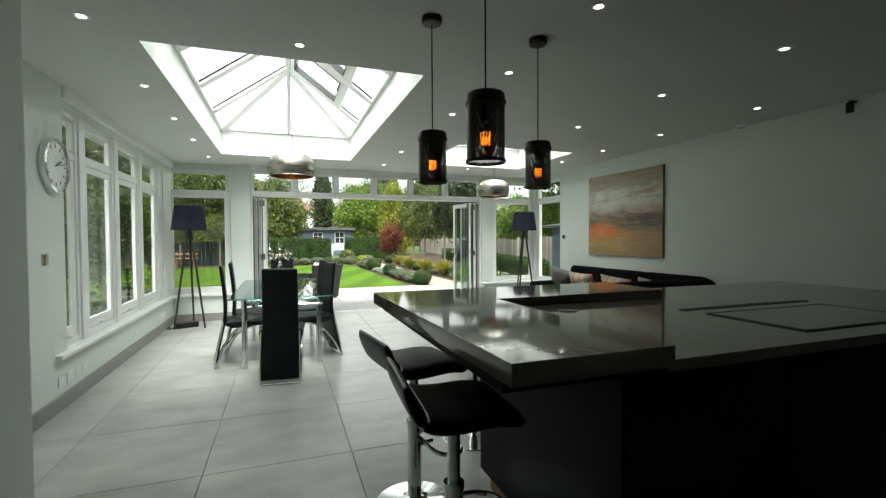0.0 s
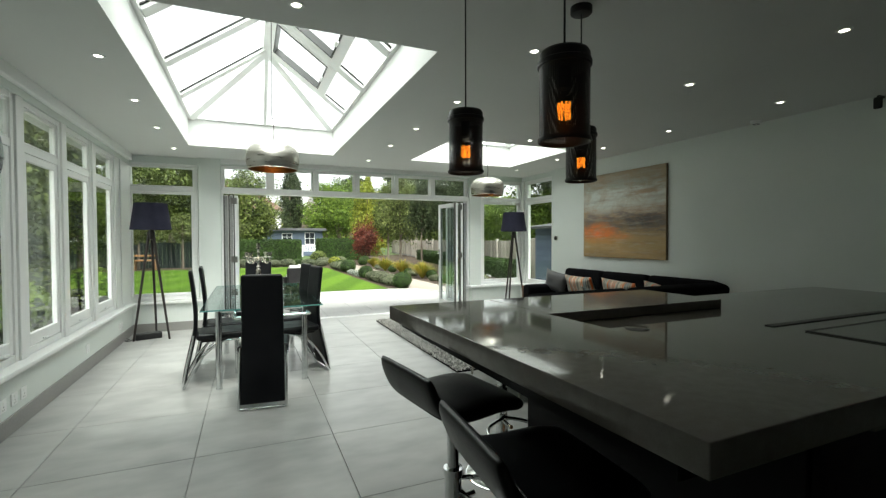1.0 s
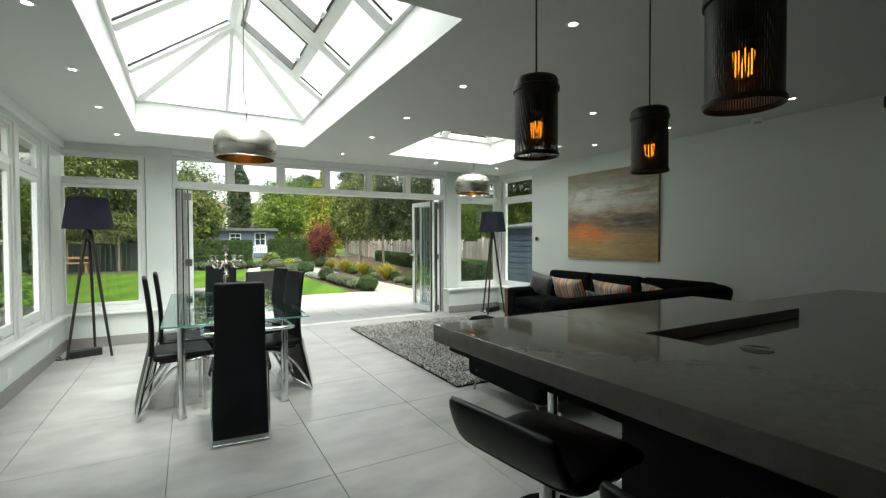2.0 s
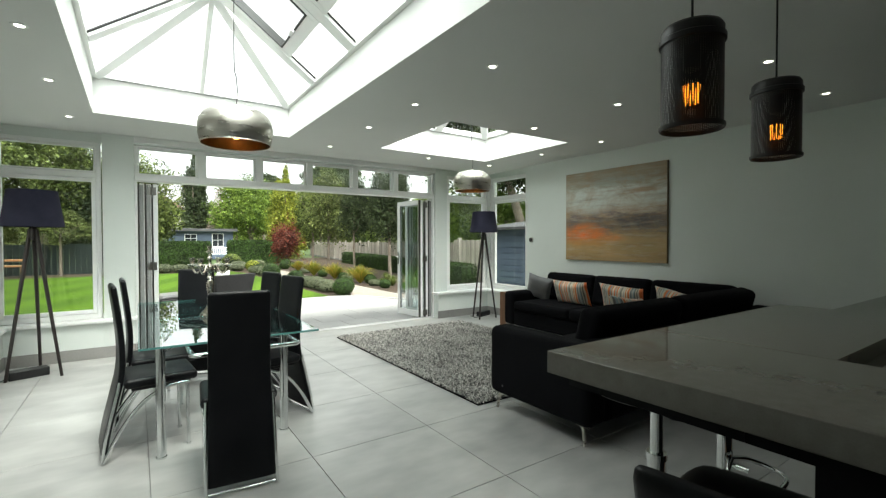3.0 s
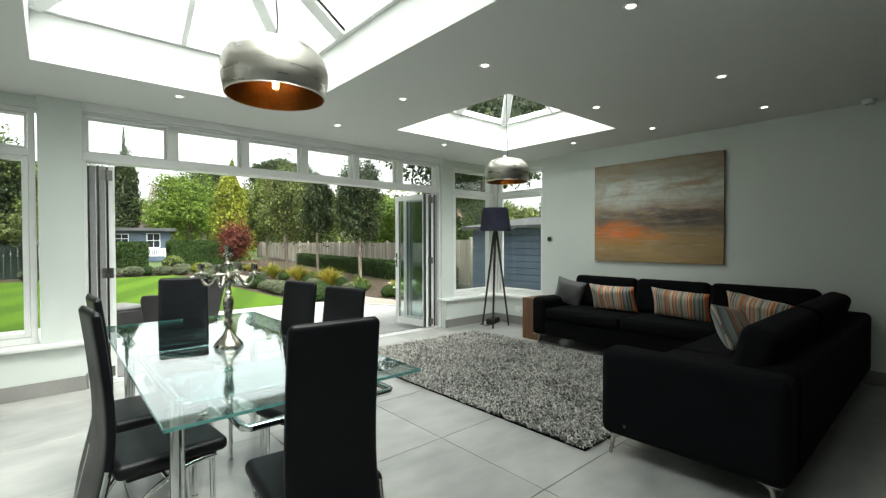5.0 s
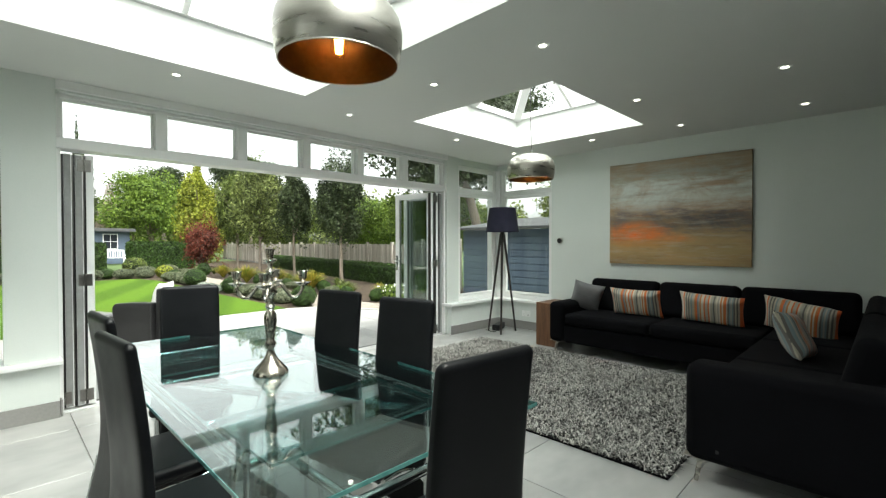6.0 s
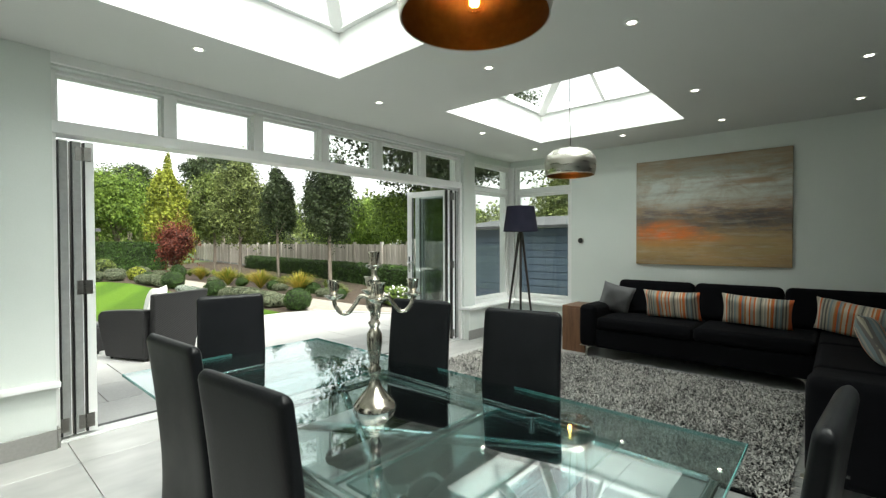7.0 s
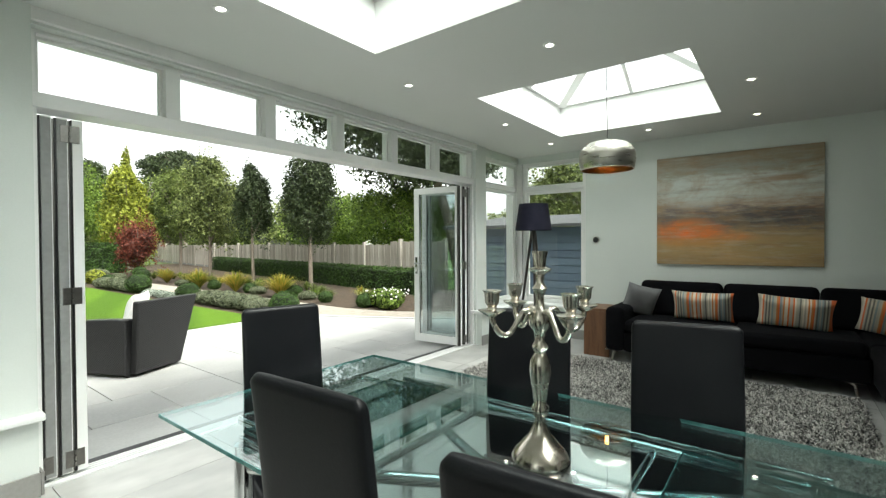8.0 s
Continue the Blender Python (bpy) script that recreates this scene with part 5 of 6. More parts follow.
canvas_edge = surface("canvas_edge", (0.16, 0.12, 0.07), (0.24, 0.18, 0.10), rough=0.8, scale=6, bump=0.2)
art = thing("painting", "large abstract canvas in greys, ochre and orange on the wall", "painting")
part("canvas", boxed(EAST - 0.038, EAST - 0.034, 5.182, 6.733, 1.042, 2.298, 0.001), painting_material(), art)
for y0, y1, z0, z1 in ((5.18, 5.20, 1.04, 2.30), (6.715, 6.735, 1.04, 2.30), (5.20, 6.715, 1.04, 1.06), (5.20, 6.715, 2.28, 2.30)):
    part("canvas_edge", boxed(EAST - 0.0335, EAST - 0.001, y0, y1, z0, z1), canvas_edge, art, "ochre painted canvas edge")

thermo = thing("thermostat", "round black and steel dial thermostat on the wall", "thermostat", pose(EAST, 7.48, 1.335, 0, -90, 0))
part("ring", lathe(bmesh.new(), [(0.042, 0.0005), (0.042, 0.018), (0.038, 0.024), (0.034, 0.024)], 32), brushed_steel, thermo)
part("face", lathe(bmesh.new(), [(0.0, 0.025), (0.03, 0.025), (0.035, 0.023)], 28), plastic_black, thermo)

# ---- wall clock, switch and sockets on the west wall ----
clock = thing("wall_clock", "round wall clock with chrome rim and white face", "clock", pose(WEST, 4.66, 1.89, 0, 90, 0))
part("rim", lathe(bmesh.new(), [(0.0, 0.0005), (0.205, 0.0005), (0.21, 0.02), (0.205, 0.045), (0.19, 0.05), (0.186, 0.03)], 48), chrome, clock)
part("face", lathe(bmesh.new(), [(0.0, 0.028), (0.187, 0.028)], 40), plastic_white, clock)
for k in range(12):
    a = math.pi / 6 * k
    part("hour_mark", boxed(-0.16, -0.13, -0.004, 0.004, 0.0285, 0.031, m=pose(0, 0, 0, 0, 0, 30 * k)), black_trim, clock)
part("hour_pointer", boxed(-0.09, 0.02, -0.005, 0.005, 0.033, 0.035, m=pose(0, 0, 0, 0, 0, -65)), black_trim, clock)
part("minute_pointer", boxed(-0.14, 0.02, -0.003, 0.003, 0.036, 0.038, m=pose(0, 0, 0, 0, 0, -80)), black_trim, clock)


def plate(name, label, category, m, w=0.086, h=0.086, material=plastic_white, double=False):
    p = thing(name, label, category, m, "sockets on the wall" if category == "socket" else "")
    part("face_plate", boxed(0.0005, 0.010, -w / 2, w / 2, -h / 2, h / 2, 0.003), material, p)
    for s in ((-0.036, 0.036) if double else (0,)):
        part("rocker", boxed(0.010, 0.014, s - 0.012, s + 0.012, 0.008, 0.03, 0.002), material, p)
        if category == "socket":
            bm = bmesh.new()
            for a, b in ((0, -0.006), (-0.011, -0.026), (0.011, -0.026)):
                box(bm, 0.0101, 0.0106, s + a - 0.004, s + a + 0.004, b - 0.003, b + 0.003)
            part("pin_holes", bm, black_trim, p)


plate("light_switch", "brushed steel light switch on the wall", "light switch", pose(WEST, 4.52, 1.18), material=brushed_steel)
for y in (4.72, 4.87, 5.03, 5.17):
    plate("wall_socket", "white plastic wall socket above the skirting", "socket", pose(WEST, y, 0.225))
plate("wall_socket", "white plastic wall socket above the skirting", "socket", pose(WEST, 6.60, 0.225))
plate("wall_socket", "white double wall socket with a black plug", "socket", pose(WEST, 7.90, 0.225), 0.146, double=True)
plate("wall_socket", "white double wall socket in the bay", "socket", pose(EAST - 0.05, 8.02, 0.24, 0, 0, 180), 0.146, double=True)
plate("wall_socket", "white wall socket in the bay", "socket", pose(EAST - 0.05, 7.80, 0.24, 0, 0, 180))

# ---- garden ----
GZ = -0.05
structure("ground", boxed(-160, 200, 9.0, 320, -0.60, -0.09), field_grass)
structure("ground_side", boxed(-160, -2.3, -80, 8.998, -0.60, -0.09), field_grass)
structure("ground_east", boxed(5.5, 200, -80, 8.998, -0.60, -0.09), field_grass)
structure("patio_bed", boxed(-6, 6.2, 8.90, 13.0, -0.09, -0.045), patio_joint)
structure("patio_bed_side", boxed(5.21, 6.2, 6.0, 8.898, -0.09, -0.045), patio_joint)
structure("patio_bed_west", boxed(-6, -2.05, 3.0, 8.898, -0.09, -0.045), patio_joint)


def sheet(name, pts, z, thick, material):
    bm = bmesh.new()
    f = bm.faces.new([bm.verts.new((x, y, z)) for x, y in pts])
    ex = bmesh.ops.extrude_face_region(bm, geom=[f])
    bmesh.ops.translate(bm, vec=(0, 0, -thick), verts=[v for v in ex["geom"] if isinstance(v, bmesh.types.BMVert)])
    bmesh.ops.recalc_face_normals(bm, faces=bm.faces)
    return structure(name, bm, material)


sheet("lawn", [(-30, 12.95), (3.42, 12.90), (3.34, 16.5), (3.32, 22.5), (2.95, 23.9), (-30, 24.3)], GZ + 0.03, 0.06, lawn_grass)
sheet("garden_path", [(4.14, 30), (4.14, 13.2), (3.98, 12.72), (4.58, 11.55), (4.95, 10.82), (5.45, 10.1), (6.6, 10.1), (5.72, 10.9), (5.30, 11.7), (5.10, 12.7), (5.10, 30)], -0.031, 0.05, gravel)
sheet("soil_bed_inner", [(3.345, 16.5), (3.425, 12.92), (3.97, 12.74), (4.13, 13.2), (4.13, 30), (3.33, 30), (3.33, 22.5)], -0.034, 0.05, soil)
sheet("soil_bed_fence", [(5.11, 30), (5.11, 12.7), (5.31, 11.7), (5.73, 10.9), (6.62, 10.12), (8.8, 10.12), (12.2, 38), (8.0, 38), (7.97, 30)], -0.025, 0.06, soil)
sheet("soil_bed_far", [(-30, 24.32), (2.95, 23.92), (3.32, 23.0), (3.32, 29), (-30, 29)], -0.036, 0.05, soil)
kerb_line = [(3.99, 12.66), (4.56, 11.52), (4.93, 10.79), (5.43, 10.07)]
for a, b in zip(kerb_line, kerb_line[1:]):
    d = Vector((b[0] - a[0], b[1] - a[1], 0))
    bm = boxed(0.004, d.length - 0.004, -0.05, 0.05, -0.08, -0.018, 0.006)
    bmesh.ops.transform(bm, matrix=Matrix.Translation((a[0], a[1], 0)) @ Matrix.Rotation(math.atan2(d.y, d.x), 4, "Z"), verts=bm.verts)
    structure("kerb", bm, patio_stone)


def blob_points(n, centre, radii, rng, shell=0.55, lump=0.25, taper=0.0):
    """Points in a lumpy crown, thickest towards its outside."""
    d = rng.normal(size=(n, 3))
    d /= np.linalg.norm(d, axis=1, keepdims=True)
    r = shell + (1 - shell) * rng.random((n, 1)) ** 0.5
    ph = rng.uniform(0, 6.3, 6)
    l = 1 + lump * (np.sin(4 * d[:, :1] + ph[0] + 3 * d[:, 2:]) * np.sin(5 * d[:, 1:2] + ph[1]) + 0.6 * np.sin(9 * d[:, 2:] + ph[2] + 4 * d[:, :1]))
    p = d * r * l
    if taper:
        p[:, :2] *= 1 - taper * np.clip((p[:, 2:] + 1) / 2, 0, 1)
    return p * radii + centre, d


def tree(name, x, y, h, crown, cz, material, n, size, label, trunk=0.07, seed=1, clumps=9, taper=0.0, limbs=6, category="tree", group="garden trees", lump=0.25, foot=(0, 0)):
    """A tapered trunk with limbs under a crown of clumps of leaves. crown: its radii."""
    rng = np.random.default_rng(seed)
    n, size = int(n * 2.2), size * 0.68
    t = thing(name, label, category, pose(x, y, -0.08), group)
    pts = smooth_path([(foot[0], foot[1], 0), (foot[0] * 0.6 + 0.03 * h * rng.uniform(-0.3, 0.3), foot[1] * 0.6 + 0.03 * h * rng.uniform(-0.3, 0.3), cz * 0.5), (0, 0, cz), (0, 0, cz + crown[2] * 0.6)], 4)
    bm = tube(bmesh.new(), pts, [trunk * (1.15 - 0.95 * i / (len(pts) - 1)) for i in range(len(pts))], 9)
    limb_list = []
    for k in range(limbs):
        a = rng.uniform(0, 6.28)
        z0 = cz - crown[2] * rng.uniform(0.2, 0.9)
        e = Vector((math.cos(a) * crown[0] * 0.7, math.sin(a) * crown[1] * 0.7, cz + crown[2] * rng.uniform(-0.2, 0.6)))
        s = Vector((0, 0, max(z0, h * 0.12)))
        limb_list.append([s, s.lerp(e, 0.5) + Vector((0, 0, 0.1 * crown[2])), e])
    stem = part("trunk", bm, bark, t)
    for pts in limb_list:
        part("limb", tube(bmesh.new(), pts, [trunk * 0.5, trunk * 0.3, trunk * 0.08], 6), bark, stem)
    P, D = [], []
    p, d = blob_points(n // 3, (0, 0, cz), np.array(crown) * 0.92, rng, 0.35, lump, taper)
    P.append(p), D.append(d)
    for k in range(clumps):
        u = rng.normal(size=3)
        u /= np.linalg.norm(u)
        z = u[2]
        sh = 1 - taper * (z + 1) / 2
        c = np.array((u[0] * crown[0] * 0.66 * sh, u[1] * crown[1] * 0.66 * sh, cz + z * crown[2] * 0.72))
        rr = np.array(crown) * rng.uniform(0.28, 0.46) * (1 - 0.5 * taper * (z + 1) / 2)
        p, d = blob_points(int(n * 0.67 / clumps), c, rr, rng, 0.3, 0.3)
        P.append(p), D.append(d)
    ob = new("crown", leaf_mesh("crown", np.concatenate(P), size, material, 0.2, 0.5, seed, np.concatenate(D) * 0.7, 0.2))
    ob.parent = t
    return t


# standard evergreen trees along the fence
tree("holm_oak", 6.93, 16.33, 4.2, (0.92, 0.92, 1.50), 2.78, leaf_dark, 11000, 0.055, "dense dark evergreen tree on a clear stem before the fence", 0.06, 11, taper=0.30, lump=0.36, clumps=15)
tree("holm_oak", 6.83, 19.21, 4.2, (0.78, 0.78, 1.35), 2.75, leaf_dark, 8000, 0.06, "slim dark evergreen tree on a clear stem before the fence", 0.05, 12, taper=0.6, lump=0.36, clumps=14)
tree("olive_tree", 6.70, 21.87, 4.6, (1.25, 1.25, 1.75), 2.95, leaf_olive, 9000, 0.07, "grey-green round-headed tree on a clear stem", 0.06, 13, taper=0.42, lump=0.34, clumps=14)
tree("holm_oak", 7.0, 25.0, 4.2, (0.95, 0.95, 1.5), 3.0, leaf_mid, 6000, 0.08, "green standard tree on a clear stem by the fence", 0.06, 14, taper=0.3)
tree("japanese_maple", 6.45, 27.8, 2.6, (0.86, 0.86, 1.08), 1.42, leaf_red, 3000, 0.075, "dark red japanese maple beside the hedge", 0.05, 15, lump=0.6, clumps=20, category="shrub")
tree("golden_conifer", 8.7, 36.0, 6.5, (1.95, 1.95, 3.7), 3.4, leaf_yellow, 12000, 0.13, "yellow-green conifer behind the hedge", 0.12, 16, taper=0.85, clumps=16)
tree("pine_tree", 18.5, 52.0, 10, (3.9, 3.4, 2.0), 8.2, leaf_dark, 12000, 0.17, "broad dark pine beyond the garden", 0.2, 17)
tree("pine_tree", 12.0, 58.0, 9, (3.5, 3.0, 2.4), 7.0, leaf_dark, 10000, 0.17, "dark pine beyond the garden", 0.2, 18)
tree("cedar_tree", 3.9, 48.0, 10, (1.9, 1.9, 4.6), 5.1, leaf_dark, 9000, 0.15, "tall narrow conifer behind the garden shed", 0.2, 19, taper=0.88, clumps=26, lump=0.5)
tree("broadleaf_tree", -0.1, 31.6, 7, (1.75, 1.75, 2.7), 3.5, leaf_mid, 12000, 0.12, "leafy green tree at the end of the lawn", 0.15, 20)
tree("broadleaf_tree", 8.0, 45.0, 8, (3.4, 3.0, 3.0), 4.0, leaf_bright, 12000, 0.14, "leafy tree behind the garden shed", 0.2, 21)
tree("broadleaf_tree", 14.0, 44.0, 7, (3.2, 3.0, 2.9), 4.0, leaf_mid, 12000, 0.14, "leafy tree behind the fence", 0.2, 22)
tree("broadleaf_tree", 13.5, 33.0, 6, (2.6, 2.4, 2.0), 3.2, leaf_mid, 11000, 0.12, "leafy tree behind the fence", 0.2, 23)
tree("broadleaf_tree", 15.5, 26.0, 5, (2.6, 2.6, 1.7), 2.6, leaf_bright, 11000, 0.11, "bright green tree behind the fence", 0.2, 24)
tree("broadleaf_tree", 13.0, 18.5, 7, (2.6, 2.6, 1.6), 2.2, leaf_bright, 10000, 0.09, "bright green shrubby tree behind the fence", 0.2, 25)
tree("broadleaf_tree", 12.6, 10.2, 5, (2.2, 2.2, 1.7), 2.6, leaf_olive, 8000, 0.085, "olive green tree behind the slatted store", 0.15, 31)
tree("overhanging_tree", 11.2, 16.2, 9, (4.3, 3.6, 2.5), 6.05, leaf_dark, 32000, 0.13, "tall dark leafy tree overhanging the fence", 0.2, 26, lump=0.45, clumps=22, foot=(1.6, -1.0))
tree("broadleaf_tree", -2.9, 33.5, 7, (1.7, 1.7, 2.8), 3.6, leaf_dark, 10000, 0.12, "dark leafy tree at the end of the lawn", 0.16, 61)
tree("broadleaf_tree", -4.4, 33.0, 8, (2.6, 2.6, 3.2), 4.9, leaf_mid, 11000, 0.13, "leafy tree behind the clipped screen", 0.2, 33)
tree("broadleaf_tree", -7.5, 30.0, 8, (3.0, 2.6, 3.0), 4.6, leaf_mid, 11000, 0.13, "leafy tree behind the clipped screen", 0.2, 27)
tree("broadleaf_tree", -11.0, 22.0, 8, (3.0, 3.0, 3.2), 4.4, leaf_dark, 10000, 0.13, "dark leafy tree beside the lawn", 0.2, 28)
tree("broadleaf_tree", -7.5, 12.5, 6, (2.0, 2.0, 2.2), 3.2, leaf_mid, 9000, 0.09, "leafy tree outside the side windows", 0.15, 29)
tree("broadleaf_tree", -8.5, 17.5, 6, (2.0, 2.0, 2.4), 3.0, leaf_dark, 9000, 0.1, "leafy tree beside the lawn", 0.15, 30)

# a bare drooping larch
bare = thing("bare_tree", "grey-brown bare drooping tree behind the shed", "tree", pose(5.7, 46.0, -0.08), "garden trees")
rng = random.Random(5)
bm = tube(bmesh.new(), [(0, 0, 0), (0.1, 0, 3), (0, 0, 6.0)], [0.14, 0.09, 0.02], 8)
for k in range(170):
    z = rng.uniform(1.5, 6.0)
    a = rng.uniform(0, 6.28)
    L = (6.4 - z) * 0.28 + 0.25
    c, s = math.cos(a) * L, math.sin(a) * L
    tube(bm, [(0, 0, z), (c * 0.6, s * 0.6, z - 0.05), (c, s, z - 0.5), (c * 1.08, s * 1.08, z - 1.2)], [0.03, 0.02, 0.015, 0.006], 4)
part("trunk", bm, dry_twig, bare)


# clipped hedges and balls
def hedge(name, x0, x1, y0, y1, z1, material, n, size, label, m=None, seed=3):
    h = thing(name, label, "hedge", m or Matrix(), "clipped hedges")
    part("core", boxed(x0 + 0.06, x1 - 0.06, y0 + 0.06, y1 - 0.06, -0.06, z1 - 0.06, 0.05), shaded_core, h)
    rng = np.random.default_rng(seed)
    A = np.array([(x1 - x0) * z1, (x1 - x0) * z1, (y1 - y0) * z1, (y1 - y0) * z1, (x1 - x0) * (y1 - y0)])
    k = rng.choice(5, n, p=A / A.sum())
    u, v, w = rng.random((3, n))
    jit = rng.normal(0, 0.022, n)
    X, Y, Z = x0 + u * (x1 - x0), y0 + v * (y1 - y0), w * z1 - 0.04
    X = np.where(k == 2, x0 + jit, np.where(k == 3, x1 + jit, X))
    Y = np.where(k == 0, y0 + jit, np.where(k == 1, y1 + jit, Y))
    Z = np.where(k == 4, z1 + jit, Z)
    N = np.array([(0, -1, 0), (0, 1, 0), (-1, 0, 0), (1, 0, 0), (0, 0, 1)], float)[k]
    ob = new("foliage", leaf_mesh("foliage", np.stack([X, Y, Z], 1), size, material, 0.1, 0.5, seed, N))
    ob.parent = h
    return h


# near-black: the shade deep among the leaves is put into this colour
shaded_core = surface("shaded_core", (0.006, 0.012, 0.004), (0.012, 0.022, 0.006), rough=1.0)
hedge("yew_hedge", 4.05, 6.9, 30.6, 31.8, 1.33, leaf_hedge, 16000, 0.042, "dark green clipped hedge block at the end of the lawn", seed=4)
hedge("yew_hedge", -0.6, 2.85, 29.2, 30.4, 1.28, leaf_hedge, 16000, 0.042, "dark green clipped hedge block at the end of the lawn", seed=5)
hedge("low_hedge", 0, 0.55, 0, 16.0, 0.62, leaf_hedge, 26000, 0.032, "low dark green hedge in front of the fence", pose(7.55, 13.0, -0.03, 0, 0, -9.1), 6)


def ball(x, y, r, material=leaf_hedge, label="round clipped box ball in the border", n=2600, size=0.017, squash=0.85, name="box_ball", cat="shrub"):
    rng = np.random.default_rng(int(x * 37 + y * 101) % 9999)
    b = thing(name, label, cat, pose(x, y, -0.05), "clipped balls and shrubs in the borders")
    # added solid, coloured as the shade inside the plant
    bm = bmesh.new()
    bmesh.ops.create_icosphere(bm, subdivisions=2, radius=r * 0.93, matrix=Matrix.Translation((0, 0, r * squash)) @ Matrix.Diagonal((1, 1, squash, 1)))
    part("core", bm, shaded_core, b)
    p, d = blob_points(n, (0, 0, r * squash), np.array((r, r, r * squash)), rng, 0.92, 0.04)
    ob = new("foliage", leaf_mesh("foliage", p, size, material, 0.1, 0.5, 3, d * 1.3))
    ob.parent = b


def tuft(x, y, r, h, material, label, n=260, name="grass_tuft"):
    """A fountain of narrow arching blades."""
    rng = np.random.default_rng(int(x * 53 + y * 77) % 9999)
    t = thing(name, label, "plant", pose(x, y, -0.05), "leafy plants in the borders")
    bm = bmesh.new()
    for k in range(n):
        a, lean = rng.uniform(0, 6.28), rng.uniform(0.15, 1.0)
        L = h * rng.uniform(0.7, 1.1)
        c, s = math.cos(a), math.sin(a)
        w = 0.016
        last = None
        for j, f in enumerate((0, 0.4, 0.75, 1.0)):
            rr = r * lean * f ** 1.4
            z = L * (f - 0.35 * lean * f ** 3)
            ww = w * (1 - f * 0.85)
            q = [bm.verts.new((c * rr - s * ww, s * rr + c * ww, z)), bm.verts.new((c * rr + s * ww, s * rr - c * ww, z))]
            if last:
                bm.faces.new((*last, q[1], q[0]))
            last = q
    tagged(part("foliage", bm, material, t, "", 0), kind="stuff")


for x, y, r in ((3.86, 12.98, 0.27), (3.72, 16.65, 0.26), (3.70, 19.6, 0.32), (3.98, 23.0, 0.22), (5.42, 13.75, 0.16), (5.40, 12.45, 0.18), (5.66, 15.25, 0.19), (5.45, 17.0, 0.17), (5.45, 24.4, 0.25), (5.35, 18.75, 0.18), (2.2, 24.7, 0.24), (6.0, 26.3, 0.26), (0.2, 24.8, 0.24)):
    ball(x, y, r)
for x, y, r in ((3.80, 13.75, 0.27), (3.86, 14.2, 0.30), (3.80, 14.65, 0.31), (3.84, 15.1, 0.32), (3.80, 15.55, 0.31), (3.83, 16.0, 0.28), (3.72, 20.15, 0.30), (3.76, 20.7, 0.33), (3.70, 21.25, 0.34), (3.74, 21.8, 0.33), (3.70, 22.3, 0.32), (3.3, 24.3, 0.34), (2.7, 24.5, 0.38), (1.7, 24.6, 0.40), (1.1, 24.6, 0.36), (0.5, 24.7, 0.38), (-0.3, 24.8, 0.42), (-1.2, 24.9, 0.40), (3.6, 25.6, 0.40), (4.6, 26.4, 0.40), (5.48, 14.5, 0.21), (5.42, 16.55, 0.22), (5.35, 20.9, 0.2), (5.0, 25.4, 0.26)):
    ball(x, y, r, leaf_grey, "low mounded grey lavender in the border", 2600, 0.020, 0.52, "lavender")
for x, y, r in ((3.66, 17.15, 0.16), (3.70, 17.5, 0.17), (3.66, 17.9, 0.18), (3.70, 18.3, 0.17), (3.66, 18.7, 0.18)):
    ball(x, y, r, leaf_silver, "low silvery edging plant beside the lawn", 900, 0.022, 0.5, "silver_plant")
for x, y, r, h in ((5.45, 15.55, 0.70, 0.64), (5.40, 17.65, 0.66, 0.62), (5.25, 19.5, 0.64, 0.62), (5.5, 22.4, 0.5, 0.52)):
    tuft(x, y, r, h, leaf_rust, "arching green and russet strap-leaved plant in the border", 420)
rng = random.Random(12)
for k in range(26):
    y = 12.7 + k * 0.5
    tuft(rng.uniform(5.75, 6.75), y, rng.uniform(0.22, 0.38), rng.uniform(0.24, 0.42), rng.choice((leaf_mid, leaf_mid, leaf_bright, leaf_olive, leaf_rust)), "small green leafy plant in the mulched border", 120, "border_plant")
for x, y in ((5.52, 11.85), (5.82, 12.05), (5.62, 12.2)):
    ball(x, y, 0.25, leaf_bright, "leafy bush with small pale flowers", 900, 0.03, 0.8, "flowering_bush")
bm = bmesh.new()
rng = random.Random(8)
for k in range(70):
    bmesh.ops.create_icosphere(bm, subdivisions=1, radius=0.017, matrix=Matrix.Translation((rng.uniform(5.3, 6.0), rng.uniform(11.6, 12.35), rng.uniform(0.18, 0.37))))
tagged(part("pale_blossoms", bm, flower_white, None), "small pale pink and white blossoms on the bush", "flowers", kind="stuff")
ball(3.95, 24.2, 0.30, leaf_yellow, "golden leafy shrub before the hedge", 900, 0.045, 0.8, "golden_shrub")
ball(3.6, 27.5, 0.45, leaf_mid, "green leafy shrub before the hedge", 900, 0.05, 0.8, "green_shrub")

# ---- fence along the east side ----
fence = thing("garden_fence", "weathered grey timber board fence with concrete posts", "fence", pose(8.15, 12.4, -0.05, 0, 0, -9.1))
board = mesh_from("board", boxed(-0.012, 0.012, -0.072, 0.072, 0.0, 1.30), fence_wood, 0)
post = mesh_from("post", boxed(-0.05, 0.05, -0.05, 0.05, 0.0, 1.38, 0.01), fence_wood, 0)
for k in range(232):
    y = 0.10 + k * 0.144
    step = 0.09 if y < 2.4 else (0.0 if y < 14 else -0.03)
    share("board", board, fence, pose(0.012 * (k % 2), y, step + 0.012 * math.sin(k * 2.3), 0, 0, 0))
for k in range(19):
    share("post", post, fence, pose(-0.02, k * 1.83, 0.08 if k < 2 else 0))
part("gravel_board", boxed(-0.02, 0.02, 0, 33.5, 0.0, 0.12), patio_joint, fence)

